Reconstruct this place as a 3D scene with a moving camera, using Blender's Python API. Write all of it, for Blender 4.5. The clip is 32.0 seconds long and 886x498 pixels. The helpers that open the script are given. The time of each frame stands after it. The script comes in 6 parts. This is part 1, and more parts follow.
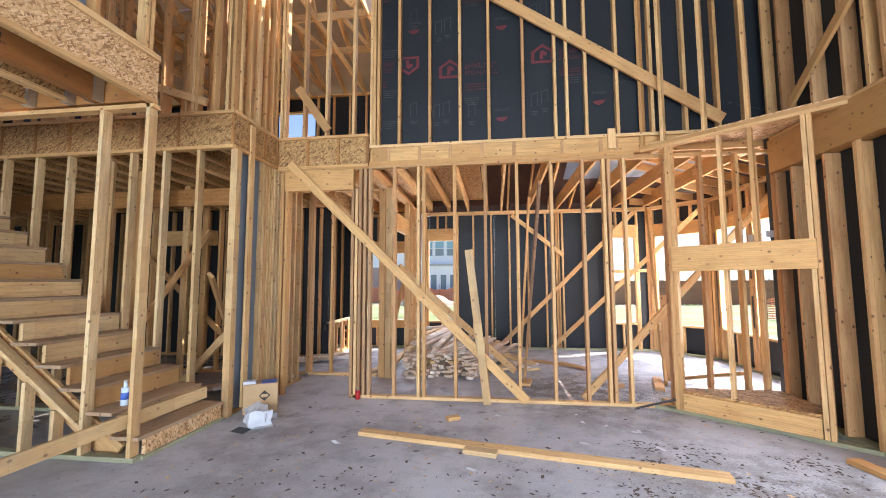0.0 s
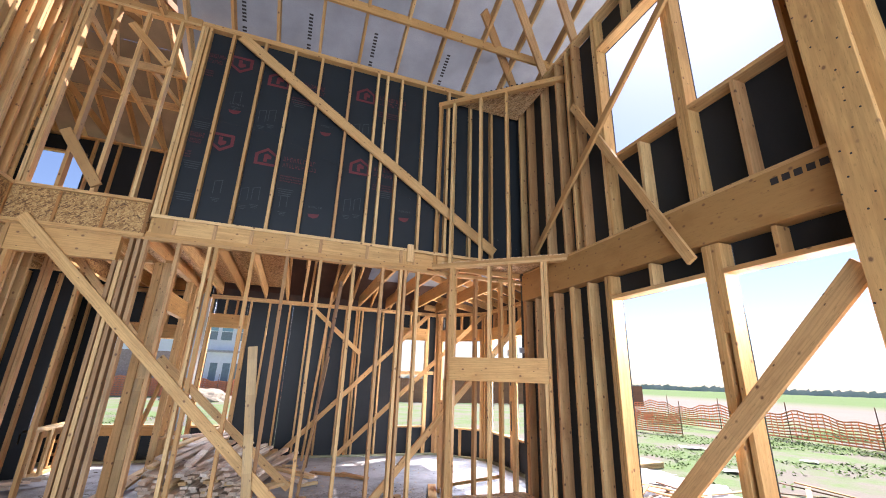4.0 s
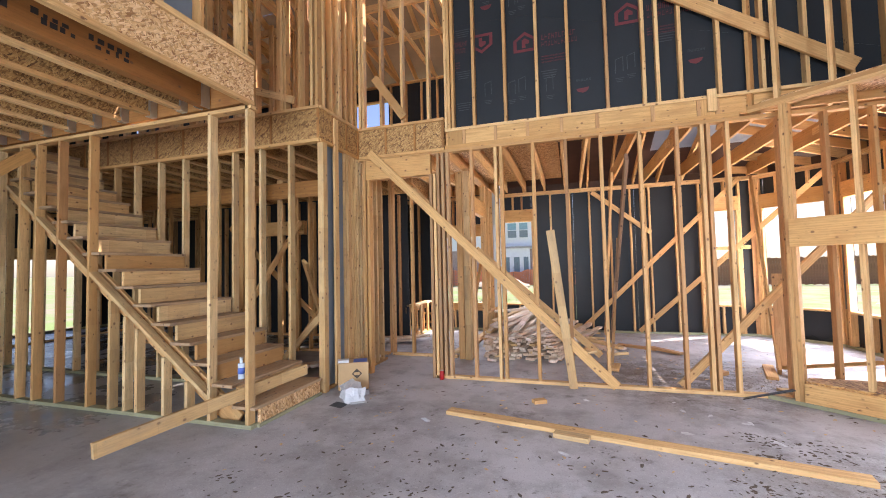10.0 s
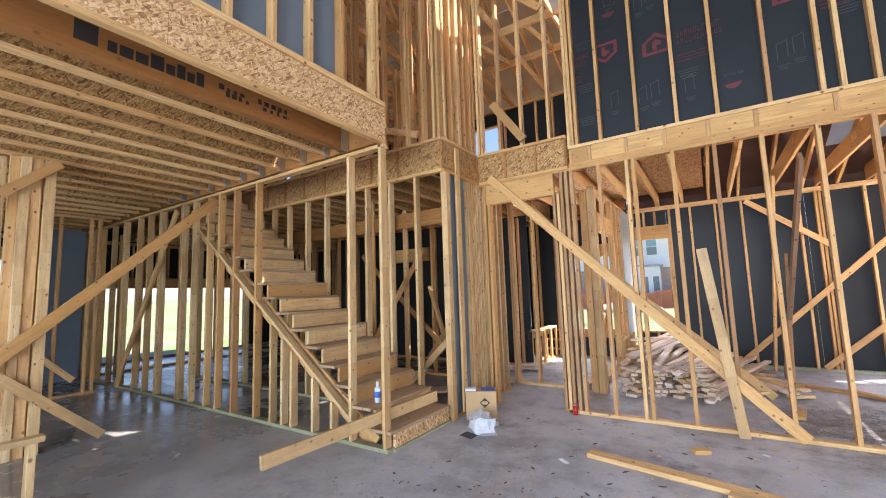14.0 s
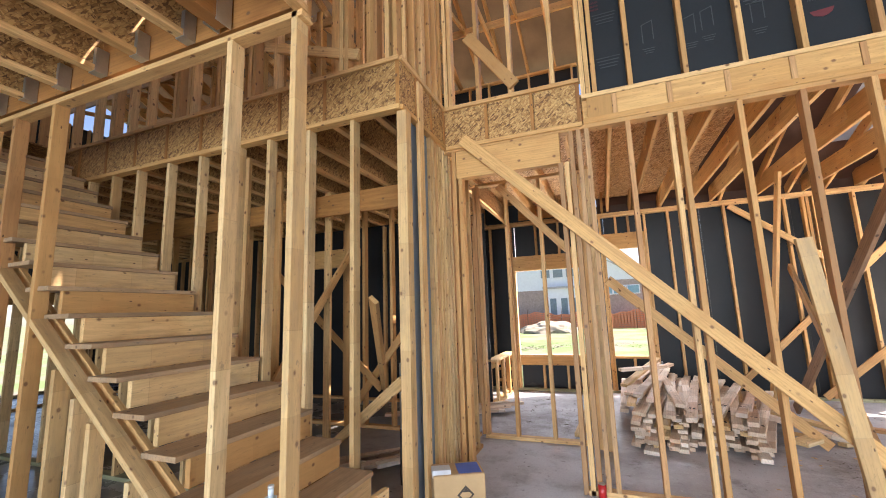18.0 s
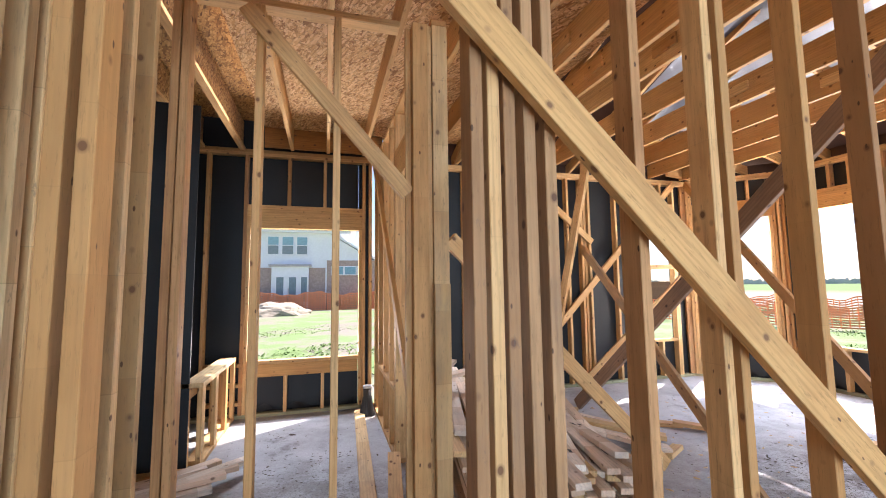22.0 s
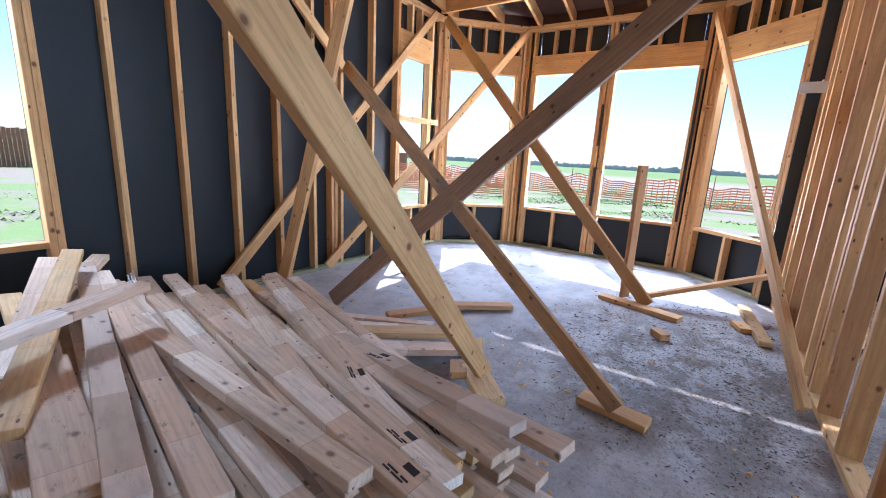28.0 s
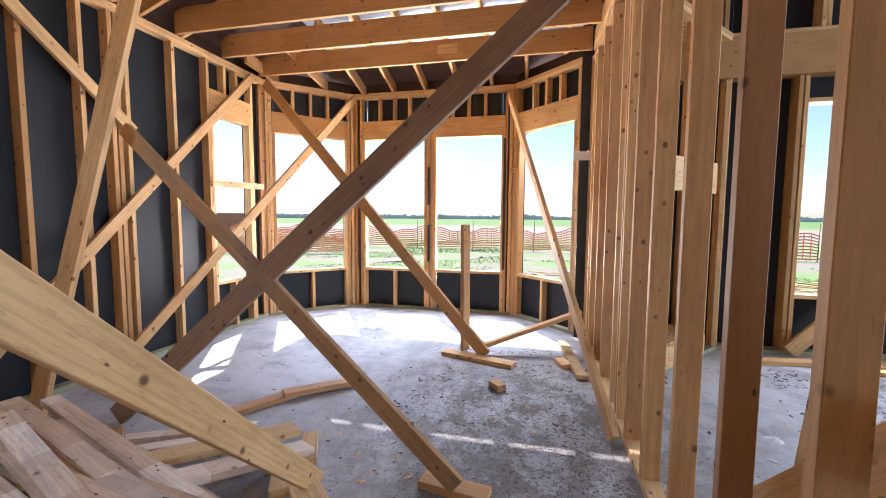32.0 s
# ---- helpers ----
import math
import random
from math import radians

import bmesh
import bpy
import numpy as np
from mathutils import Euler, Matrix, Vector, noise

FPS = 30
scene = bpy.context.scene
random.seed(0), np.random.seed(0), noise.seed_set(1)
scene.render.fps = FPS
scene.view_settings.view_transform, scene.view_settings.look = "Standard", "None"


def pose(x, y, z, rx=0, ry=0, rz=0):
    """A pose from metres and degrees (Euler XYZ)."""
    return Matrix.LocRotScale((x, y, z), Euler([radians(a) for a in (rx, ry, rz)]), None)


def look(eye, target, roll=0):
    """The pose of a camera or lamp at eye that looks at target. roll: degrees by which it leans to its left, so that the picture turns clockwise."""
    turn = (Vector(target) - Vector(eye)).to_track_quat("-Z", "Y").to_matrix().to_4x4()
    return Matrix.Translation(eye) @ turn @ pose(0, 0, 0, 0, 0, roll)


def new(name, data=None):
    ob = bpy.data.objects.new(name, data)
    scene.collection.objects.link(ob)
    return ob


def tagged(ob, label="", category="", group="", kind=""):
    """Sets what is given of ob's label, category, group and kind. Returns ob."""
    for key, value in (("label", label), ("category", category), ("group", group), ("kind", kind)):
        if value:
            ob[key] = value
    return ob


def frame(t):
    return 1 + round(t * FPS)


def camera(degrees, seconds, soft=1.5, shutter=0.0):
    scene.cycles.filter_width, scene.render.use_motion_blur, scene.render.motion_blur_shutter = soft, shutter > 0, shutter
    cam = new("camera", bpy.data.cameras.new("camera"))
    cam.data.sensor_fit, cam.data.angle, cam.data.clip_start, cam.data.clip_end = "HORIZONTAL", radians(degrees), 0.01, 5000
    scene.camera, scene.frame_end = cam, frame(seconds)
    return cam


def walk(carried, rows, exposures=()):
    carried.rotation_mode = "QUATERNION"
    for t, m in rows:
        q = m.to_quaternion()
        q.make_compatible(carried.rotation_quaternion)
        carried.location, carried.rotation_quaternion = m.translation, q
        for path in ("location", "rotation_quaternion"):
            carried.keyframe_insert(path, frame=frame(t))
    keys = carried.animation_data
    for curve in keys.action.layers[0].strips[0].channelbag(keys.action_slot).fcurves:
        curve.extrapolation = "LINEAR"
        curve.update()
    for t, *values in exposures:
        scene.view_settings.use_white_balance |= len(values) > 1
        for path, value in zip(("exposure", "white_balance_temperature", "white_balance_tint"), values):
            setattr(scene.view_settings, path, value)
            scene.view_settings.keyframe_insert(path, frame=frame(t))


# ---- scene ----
cam = camera(94.9, 32.0, soft=1.0)
PATH = [
    (0, (0.307, 0.164, 1.443), (0.053, 2.141, 1.611), -0.2),
    (0.5, (0.408, 0.215, 1.43), (0.205, 2.198, 1.589), 0.5),
    (1, (0.453, 0.232, 1.407), (0.356, 2.22, 1.602), 1.1),
    (1.5, (0.406, 0.219, 1.496), (0.45, 2.204, 1.732), 1.3),
    (2, (0.325, 0.188, 1.541), (0.517, 2.15, 1.878), 1.4),
    (2.5, (0.293, 0.132, 1.55), (0.624, 2.052, 2.001), 1.4),
    (3, (0.295, 0.12, 1.516), (0.75, 1.984, 2.079), 1.5),
    (3.5, (0.402, 0.058, 1.573), (0.937, 1.886, 2.185), 1.9),
    (5.5, (0.429, 0.083, 1.566), (1.305, 1.801, 2.099), 0.2),
    (6, (0.447, 0.117, 1.526), (1.347, 1.849, 1.964), -0.1),
    (6.5, (0.375, 0.093, 1.536), (1.293, 1.841, 1.859), 0.4),
    (7, (0.471, 0.146, 1.483), (1.307, 1.948, 1.719), 0.0),
    (7.5, (0.492, 0.138, 1.453), (1.211, 1.996, 1.632), -0.2),
    (8, (0.45, 0.166, 1.458), (0.991, 2.086, 1.596), -0.3),
    (8.5, (0.32, 0.182, 1.416), (0.646, 2.15, 1.552), -0.9),
    (9, (0.276, 0.186, 1.42), (0.304, 2.182, 1.547), -1.1),
    (9.5, (0.269, 0.17, 1.428), (-0.029, 2.145, 1.535), -1.2),
    (10, (0.201, 0.169, 1.441), (-0.395, 2.077, 1.531), -1.3),
    (10.5, (0.094, 0.194, 1.449), (-0.745, 2.007, 1.547), -1.3),
    (11, (0.038, 0.221, 1.461), (-0.964, 1.947, 1.579), -1.1),
    (11.5, (0.02, 0.224, 1.476), (-1.084, 1.886, 1.61), -0.7),
    (12, (0.015, 0.221, 1.461), (-1.141, 1.846, 1.617), -0.5),
    (12.5, (0.011, 0.225, 1.468), (-1.158, 1.838, 1.635), -0.6),
    (13, (0.019, 0.216, 1.471), (-1.141, 1.836, 1.651), -0.9),
    (13.5, (0.017, 0.221, 1.476), (-1.114, 1.858, 1.676), -1.4),
    (14, (0.033, 0.207, 1.492), (-1.051, 1.874, 1.704), -1.9),
    (14.5, (0.033, 0.186, 1.496), (-0.963, 1.907, 1.713), -2.1),
    (15, (0.025, 0.204, 1.486), (-0.858, 1.986, 1.699), -2.4),
    (15.5, (-0.081, 0.379, 1.441), (-0.82, 2.226, 1.65), -2.7),
    (17.5, (-1.151, 1.431, 1.418), (-1.884, 3.267, 1.72), -3.0),
    (18, (-1.294, 1.72, 1.439), (-2.01, 3.563, 1.743), -1.9),
    (18.5, (-1.47, 1.988, 1.427), (-1.978, 3.895, 1.749), -2.2),
    (19, (-1.638, 2.281, 1.433), (-1.826, 4.249, 1.738), -2.6),
    (19.5, (-1.711, 2.634, 1.404), (-1.527, 4.606, 1.684), -2.6),
    (20, (-1.739, 2.97, 1.444), (-1.176, 4.873, 1.691), -2.0),
    (20.5, (-1.793, 3.21, 1.404), (-0.93, 4.998, 1.649), -1.6),
    (21, (-1.878, 3.485, 1.35), (-0.996, 5.265, 1.583), -2.3),
    (21.5, (-1.96, 3.877, 1.409), (-1.232, 5.728, 1.615), -2.1),
    (22, (-1.96, 4.211, 1.445), (-1.407, 6.125, 1.624), -0.7),
    (22.5, (-1.972, 4.499, 1.43), (-1.503, 6.439, 1.549), -0.1),
    (23, (-2.03, 4.853, 1.364), (-1.381, 6.744, 1.398), 2.5),
    (23.5, (-2.02, 5.176, 1.372), (-1.04, 6.917, 1.284), 1.5),
    (24, (-1.858, 5.428, 1.337), (-0.605, 6.979, 1.178), 0.3),
    (24.5, (-1.805, 5.554, 1.335), (-0.355, 6.907, 1.074), 0.1),
    (25, (-1.76, 5.655, 1.27), (-0.19, 6.851, 0.947), 0.3),
    (25.5, (-1.645, 5.742, 1.289), (-0.005, 6.825, 0.921), 0.1),
    (27.5, (-1.295, 6.003, 1.247), (0.375, 7.027, 0.844), 2.7),
    (28, (-1.319, 6.005, 1.231), (0.321, 7.064, 0.796), 3.1),
    (28.5, (-1.309, 5.994, 1.222), (0.316, 7.072, 0.779), 3.1),
    (29, (-1.29, 5.987, 1.263), (0.35, 7.056, 0.854), 2.8),
    (29.5, (-1.295, 5.998, 1.294), (0.39, 7.014, 0.937), 2.0),
    (30, (-1.265, 5.977, 1.314), (0.484, 6.901, 1.02), 1.3),
    (30.5, (-1.216, 5.953, 1.324), (0.605, 6.745, 1.083), 0.8),
    (31, (-1.182, 5.932, 1.331), (0.698, 6.584, 1.128), 0.5),
    (31.5, (-1.142, 5.921, 1.336), (0.78, 6.448, 1.163), 0.4),
    (32, (-1.105, 5.892, 1.331), (0.838, 6.338, 1.174), 0.4),
]
EXPOSURES = [
    (0.0, 1.80, 6650, 22), (3.0, 1.52, 6150, 21), (6.0, 1.18, 7700, 27), (8.0, 1.15, 7250, 28), (9.0, 1.47, 7100, 28), (11.0, 1.72, 6900, 23), (13.0, 1.83, 6650, 21), (18.0, 1.84, 7200, 21), (20.0, 1.76, 7500, 22),
    (22.0, 1.66, 6600, 20), (24.0, 1.58, 6500, 20), (25.0, 1.50, 6350, 19), (28.0, 1.44, 5500, 18), (32.0, 1.50, 6100, 19),
]
walk(cam, [(t, look(eye, target, roll)) for t, eye, target, roll in PATH], EXPOSURES)

# ---- light ----
SUN_DIR = Vector((0.84 * math.cos(radians(54)), 0.543 * math.cos(radians(54)), math.sin(radians(54))))
world = bpy.data.worlds.new("sky")
scene.world = world
world.use_nodes = True
wn = world.node_tree
sky = wn.nodes.new("ShaderNodeTexSky")
sky.sky_type = "NISHITA"
sky.sun_disc = False
sky.sun_elevation = radians(54)
sky.sun_rotation = math.atan2(SUN_DIR.x, SUN_DIR.y)
sky.air_density, sky.dust_density, sky.ozone_density = 1.0, 0.7, 1.0
wn.nodes["Background"].inputs["Strength"].default_value = 0.072
sky_tint = wn.nodes.new("ShaderNodeMix")
sky_tint.data_type, sky_tint.blend_type = "RGBA", "MULTIPLY"
sky_tint.inputs[0].default_value, sky_tint.inputs[7].default_value = 1.0, (0.91, 0.98, 1.10, 1)
wn.links.new(sky.outputs[0], sky_tint.inputs[6])
wn.links.new(sky_tint.outputs[2], wn.nodes["Background"].inputs["Color"])
sun_data = bpy.data.lights.new("sun", "SUN")
sun_data.energy, sun_data.angle, sun_data.color = 5.0, radians(0.6), (1.0, 0.94, 0.85)
sun = new("sun", sun_data)
sun.matrix_world = look(SUN_DIR * 60, (0, 0, 0))
# area lamps added outside the openings to stand in for sky light
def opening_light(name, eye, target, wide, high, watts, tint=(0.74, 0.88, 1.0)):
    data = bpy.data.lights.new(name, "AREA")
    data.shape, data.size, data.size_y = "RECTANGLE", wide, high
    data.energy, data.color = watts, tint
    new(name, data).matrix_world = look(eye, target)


# Large lamp at the unseen front wall, added to brighten the living room
opening_light("front_fill", (-0.85, -4.75, 2.1), (-0.85, 5.0, 2.1), 8.6, 4.0, 455.0, (0.64, 0.84, 1.0))
opening_light("bay_sky_fill", (4.98, 7.85, 2.82), (2.0, 7.5, 0.0), 1.0, 0.5, 40.0)
opening_light("bay_sky_fill", (4.98, 6.80, 2.82), (2.0, 7.0, 0.0), 1.0, 0.5, 40.0)
opening_light("bay_sky_fill", (4.40, 9.30, 2.82), (2.2, 7.0, 0.0), 1.0, 0.5, 40.0)
opening_light("bay_sky_fill", (4.40, 5.40, 2.82), (2.2, 7.6, 0.0), 0.9, 0.5, 24.0)
opening_light("nook_sky_fill", (-0.9, 9.95, 2.82), (-0.4, 7.3, 0.0), 0.6, 0.5, 34.0)
opening_light("bath_sky_fill", (-2.2, 9.90, 2.50), (-2.0, 7.2, 0.0), 1.2, 0.5, 26.0)
# upward lamps hidden below the sills, added in place of sunlit ground bounce
opening_light("bay_bounce_fill", (5.30, 7.35, 0.55), (2.4, 7.35, 3.1), 2.6, 0.5, 160.0, (1.0, 0.98, 0.92))
opening_light("bath_bounce_fill", (-2.2, 10.25, 0.55), (-2.1, 7.6, 3.1), 1.2, 0.4, 24.0, (1.0, 0.98, 0.92))
# added lamps above the window heads, aimed across at the stairs
opening_light("living_sky_fill", (4.05, 2.83, 2.60), (-3.0, 3.2, 1.3), 1.0, 0.7, 42.0)
opening_light("living_sky_fill", (4.05, 1.73, 2.60), (-3.0, 3.0, 1.3), 0.8, 0.7, 34.0)


# ---- materials ----
def mat(name, rough=0.7, metal=0.0):
    m = bpy.data.materials.new(name)
    m.use_nodes = True
    b = m.node_tree.nodes["Principled BSDF"]
    b.inputs["Roughness"].default_value = rough
    b.inputs["Metallic"].default_value = metal
    return m, m.node_tree, b


def ramp(nt, fac, stops, interp="LINEAR"):
    r = nt.nodes.new("ShaderNodeValToRGB")
    e = r.color_ramp.elements
    r.color_ramp.interpolation = interp
    while len(e) < len(stops):
        e.new(0.5)
    for el, (pos, col) in zip(e, stops):
        el.position, el.color = pos, (*col, 1)
    nt.links.new(fac, r.inputs[0])
    return r.outputs[0]


def grey(v):
    return (v, v, v)


def coords(nt, scale=(1, 1, 1), kind="Object", shift=0.0):
    tc = nt.nodes.new("ShaderNodeTexCoord")
    mp = nt.nodes.new("ShaderNodeMapping")
    mp.inputs["Scale"].default_value = scale
    nt.links.new(tc.outputs[kind], mp.inputs["Vector"])
    if shift:
        info = nt.nodes.new("ShaderNodeObjectInfo")
        mul = nt.nodes.new("ShaderNodeMath")
        mul.operation = "MULTIPLY"
        mul.inputs[1].default_value = shift
        nt.links.new(info.outputs["Random"], mul.inputs[0])
        nt.links.new(mul.outputs[0], mp.inputs["Location"])
    return mp.outputs[0]


def noise_tex(nt, vec, scale, detail=4, rough=0.55):
    n = nt.nodes.new("ShaderNodeTexNoise")
    n.inputs["Scale"].default_value, n.inputs["Detail"].default_value, n.inputs["Roughness"].default_value = scale, detail, rough
    nt.links.new(vec, n.inputs["Vector"])
    return n.outputs["Fac"]


def mix(nt, a, b, fac, mode="MIX"):
    m = nt.nodes.new("ShaderNodeMix")
    m.data_type, m.blend_type = "RGBA", mode
    for sock, val in ((m.inputs[0], fac), (m.inputs[6], a), (m.inputs[7], b)):
        if isinstance(val, (int, float)):
            sock.default_value = val
        elif isinstance(val, tuple):
            sock.default_value = (*val, 1)
        else:
            nt.links.new(val, sock)
    return m.outputs[2]


def bump(nt, bsdf, height, strength=0.2, dist=0.002):
    b = nt.nodes.new("ShaderNodeBump")
    b.inputs["Strength"].default_value, b.inputs["Distance"].default_value = strength, dist
    nt.links.new(height, b.inputs["Height"])
    nt.links.new(b.outputs[0], bsdf.inputs["Normal"])


def wood(name, pale, deep, knot, dirt=0.0, rough=0.68, joints=0.0):
    """Sawn softwood with the grain along the piece's own z."""
    m, nt, b = mat(name, rough)
    info = nt.nodes.new("ShaderNodeObjectInfo")
    v = coords(nt, (1, 1, 0.07), shift=37.0)
    grain = noise_tex(nt, v, 38, 5, 0.6)
    rings = nt.nodes.new("ShaderNodeTexWave")
    rings.wave_type, rings.bands_direction = "BANDS", "X"
    rings.inputs["Scale"].default_value, rings.inputs["Distortion"].default_value, rings.inputs["Detail"].default_value = 14, 7, 3
    rings.inputs["Detail Scale"].default_value = 1.4
    nt.links.new(v, rings.inputs["Vector"])
    base = mix(nt, ramp(nt, info.outputs["Random"], [(0.0, pale), (0.5, tuple(0.5 * (p + d) for p, d in zip(pale, deep))), (0.8, deep), (1.0, tuple(0.74 * d for d in deep))]),
               tuple(0.62 * d for d in deep), ramp(nt, grain, [(0.42, grey(0)), (0.72, grey(0.50))]))
    base = mix(nt, base, tuple(0.72 * d for d in deep), ramp(nt, rings.outputs["Fac"], [(0.55, grey(0)), (1.0, grey(0.32))]))
    if joints:
        # finger-jointed lengths, each from another tree
        along = nt.nodes.new("ShaderNodeSeparateXYZ")
        nt.links.new(coords(nt, (1, 1, 2.6), shift=19.0), along.inputs[0])
        step = nt.nodes.new("ShaderNodeMath")
        step.operation = "FLOOR"
        nt.links.new(along.outputs["Z"], step.inputs[0])
        tone = nt.nodes.new("ShaderNodeTexWhiteNoise")
        tone.noise_dimensions = "1D"
        nt.links.new(step.outputs[0], tone.inputs["W"])
        tint = ramp(nt, tone.outputs["Value"], [(0.0, (1.0, 1.0, 1.0)), (0.3, (0.98, 0.99, 1.0)), (0.36, (0.85, 0.74, 0.64)), (0.6, (0.80, 0.68, 0.58)), (0.66, (0.95, 0.93, 0.90)), (1.0, (0.66, 0.54, 0.43))])
        base = mix(nt, base, tint, joints, "MULTIPLY")
        cut = nt.nodes.new("ShaderNodeMath")
        cut.operation = "FRACT"
        nt.links.new(along.outputs["Z"], cut.inputs[0])
        base = mix(nt, base, tuple(0.35 * d for d in deep), ramp(nt, cut.outputs[0], [(0.0, grey(0.55 * joints)), (0.005, grey(0))], "CONSTANT"))
    kv = nt.nodes.new("ShaderNodeTexVoronoi")
    kv.inputs["Scale"].default_value = 10.5
    nt.links.new(coords(nt, (1.0, 1.0, 0.75), shift=61.0), kv.inputs["Vector"])
    base = mix(nt, base, knot, ramp(nt, kv.outputs["Distance"], [(0.085, grey(0.92)), (0.105, grey(0.5)), (0.165, grey(0.0))]))
    nv = nt.nodes.new("ShaderNodeTexVoronoi")
    nv.inputs["Scale"].default_value = 13.0
    nt.links.new(coords(nt, (1.2, 1.2, 0.5), shift=23.0), nv.inputs["Vector"])
    base = mix(nt, base, tuple(0.6 * k for k in knot), ramp(nt, nv.outputs["Distance"], [(0.06, grey(0.92)), (0.08, grey(0.0))]))
    patch = noise_tex(nt, coords(nt, (1, 1, 0.5), shift=11.0), 5, 3)
    base = mix(nt, base, tuple(0.75 * d for d in pale), ramp(nt, patch, [(0.5, grey(0)), (0.75, grey(0.35))]), "MULTIPLY")
    fleck = noise_tex(nt, coords(nt, (1, 1, 0.12), shift=29.0), 120, 4, 0.7)
    base = mix(nt, base, tuple(0.45 * d for d in deep), ramp(nt, fleck, [(0.57, grey(0)), (0.68, grey(0.5))]))
    if dirt:
        scuff = noise_tex(nt, coords(nt, (1, 1, 0.45), shift=47.0), 26, 8, 0.78)
        base = mix(nt, base, (0.10, 0.085, 0.075), ramp(nt, scuff, [(0.60, grey(0)), (0.66, grey(min(1.0, 1.3 * dirt)))]))
        base = mix(nt, base, (0.16, 0.14, 0.12), ramp(nt, noise_tex(nt, coords(nt, (1, 1, 0.3), shift=5.0), 7, 6, 0.65), [(0.52, grey(0)), (0.72, grey(dirt))]))
    nt.links.new(base, b.inputs["Base Color"])
    bump(nt, b, grain, 0.25, 0.0015)
    return m


PINE = wood("pine", (0.80, 0.525, 0.245), (0.60, 0.325, 0.12), (0.15, 0.06, 0.022), joints=0.2)
PINE_RED = wood("pine_red", (0.62, 0.35, 0.155), (0.46, 0.23, 0.09), (0.12, 0.05, 0.025))
# Reddish, slightly dirty pine, darkened to hold the shade of backlit studs
PINE_BACKLIT = wood("pine_backlit", (0.52, 0.30, 0.14), (0.38, 0.20, 0.085), (0.12, 0.05, 0.025), dirt=0.3)
PINE_PALE = wood("pine_pale", (0.79, 0.57, 0.305), (0.65, 0.42, 0.19), (0.20, 0.10, 0.05), dirt=0.35, joints=0.5)
BEAM = wood("fir_beam", (0.71, 0.42, 0.165), (0.58, 0.305, 0.10), (0.20, 0.09, 0.04))
LVL = wood("veneer_beam", (0.50, 0.225, 0.06), (0.38, 0.155, 0.04), (0.16, 0.08, 0.04))
PINE_GREY = wood("pine_weathered", (0.92, 0.81, 0.69), (0.80, 0.65, 0.53), (0.20, 0.12, 0.08), dirt=0.45, joints=1.0)
TREAD = wood("trodden_tread", (0.50, 0.33, 0.19), (0.40, 0.25, 0.135), (0.12, 0.06, 0.03), dirt=0.5)
PINE_STREAKED = wood("pine_streaked", (0.60, 0.37, 0.18), (0.42, 0.23, 0.10), (0.10, 0.045, 0.02), dirt=0.9)
DARK_WOOD = wood("weathered_board", (0.33, 0.195, 0.115), (0.235, 0.13, 0.075), (0.06, 0.03, 0.02), dirt=0.5)
TREATED = wood("treated_plate", (0.40, 0.40, 0.25), (0.33, 0.32, 0.19), (0.14, 0.11, 0.05), dirt=0.4)


def osb(name, pale=(0.80, 0.55, 0.31), mid=(0.58, 0.33, 0.135), deep=(0.27, 0.115, 0.04)):
    """Pressed strands: long flakes lying in several directions, each with its own tone."""
    m, nt, b = mat(name, 0.72)
    layers = []
    for size, turn in (((0.10, 0.014, 0.02), (0.5, 0.35, 0.4)), ((0.02, 0.09, 0.014), (-0.6, 0.5, -0.5)), ((0.015, 0.02, 0.085), (0.45, -0.55, 0.7)), ((0.065, 0.010, 0.035), (0.9, 0.2, 2.2))):
        vec = coords(nt, size, shift=3.0)
        vec.node.vector_type = "TEXTURE"
        vec.node.inputs["Rotation"].default_value = turn
        vo = nt.nodes.new("ShaderNodeTexVoronoi")
        vo.inputs["Scale"].default_value = 1.0
        nt.links.new(vec, vo.inputs["Vector"])
        sep = nt.nodes.new("ShaderNodeSeparateColor")
        nt.links.new(vo.outputs["Color"], sep.inputs[0])
        tone = ramp(nt, sep.outputs[0], [(0.0, deep), (0.3, mid), (0.62, tuple(0.5 * (p + q) for p, q in zip(mid, pale))), (1.0, pale)])
        tone = mix(nt, tone, tuple(0.55 * d for d in deep), ramp(nt, vo.outputs["Distance"], [(0.56, grey(0)), (0.84, grey(0.55))]))
        layers.append((tone, sep))
    col = layers[0][0]
    for tone, sep in layers[1:]:
        col = mix(nt, col, tone, ramp(nt, sep.outputs[1], [(0.52, grey(0)), (0.56, grey(1))]))
    nt.links.new(col, b.inputs["Base Color"])
    bump(nt, b, layers[1][1].outputs[2], 0.3, 0.002)
    return m


OSB = osb("strand_board")
# The same strands in darker tones
OSB_DARK = osb("strand_board_dark", (0.60, 0.36, 0.14), (0.38, 0.19, 0.06), (0.13, 0.055, 0.02))


def plain(name, col, rough=0.7, metal=0.0, var=0.15, scale=6.0, grain=60.0, bumpy=0.1, gloss=0.5):
    m, nt, b = mat(name, rough, metal)
    b.inputs["Specular IOR Level"].default_value = gloss
    v = coords(nt)
    f = noise_tex(nt, v, scale, 5)
    g = noise_tex(nt, v, grain, 3)
    c = mix(nt, tuple(x * (1 - var) for x in col), tuple(min(1, x * (1 + var)) for x in col), ramp(nt, f, [(0.3, grey(0)), (0.7, grey(1))]))
    c = mix(nt, c, tuple(x * (1 - var) for x in col), ramp(nt, g, [(0.45, grey(0)), (0.8, grey(0.6))]))
    nt.links.new(c, b.inputs["Base Color"])
    bump(nt, b, g, bumpy, 0.002)
    return m


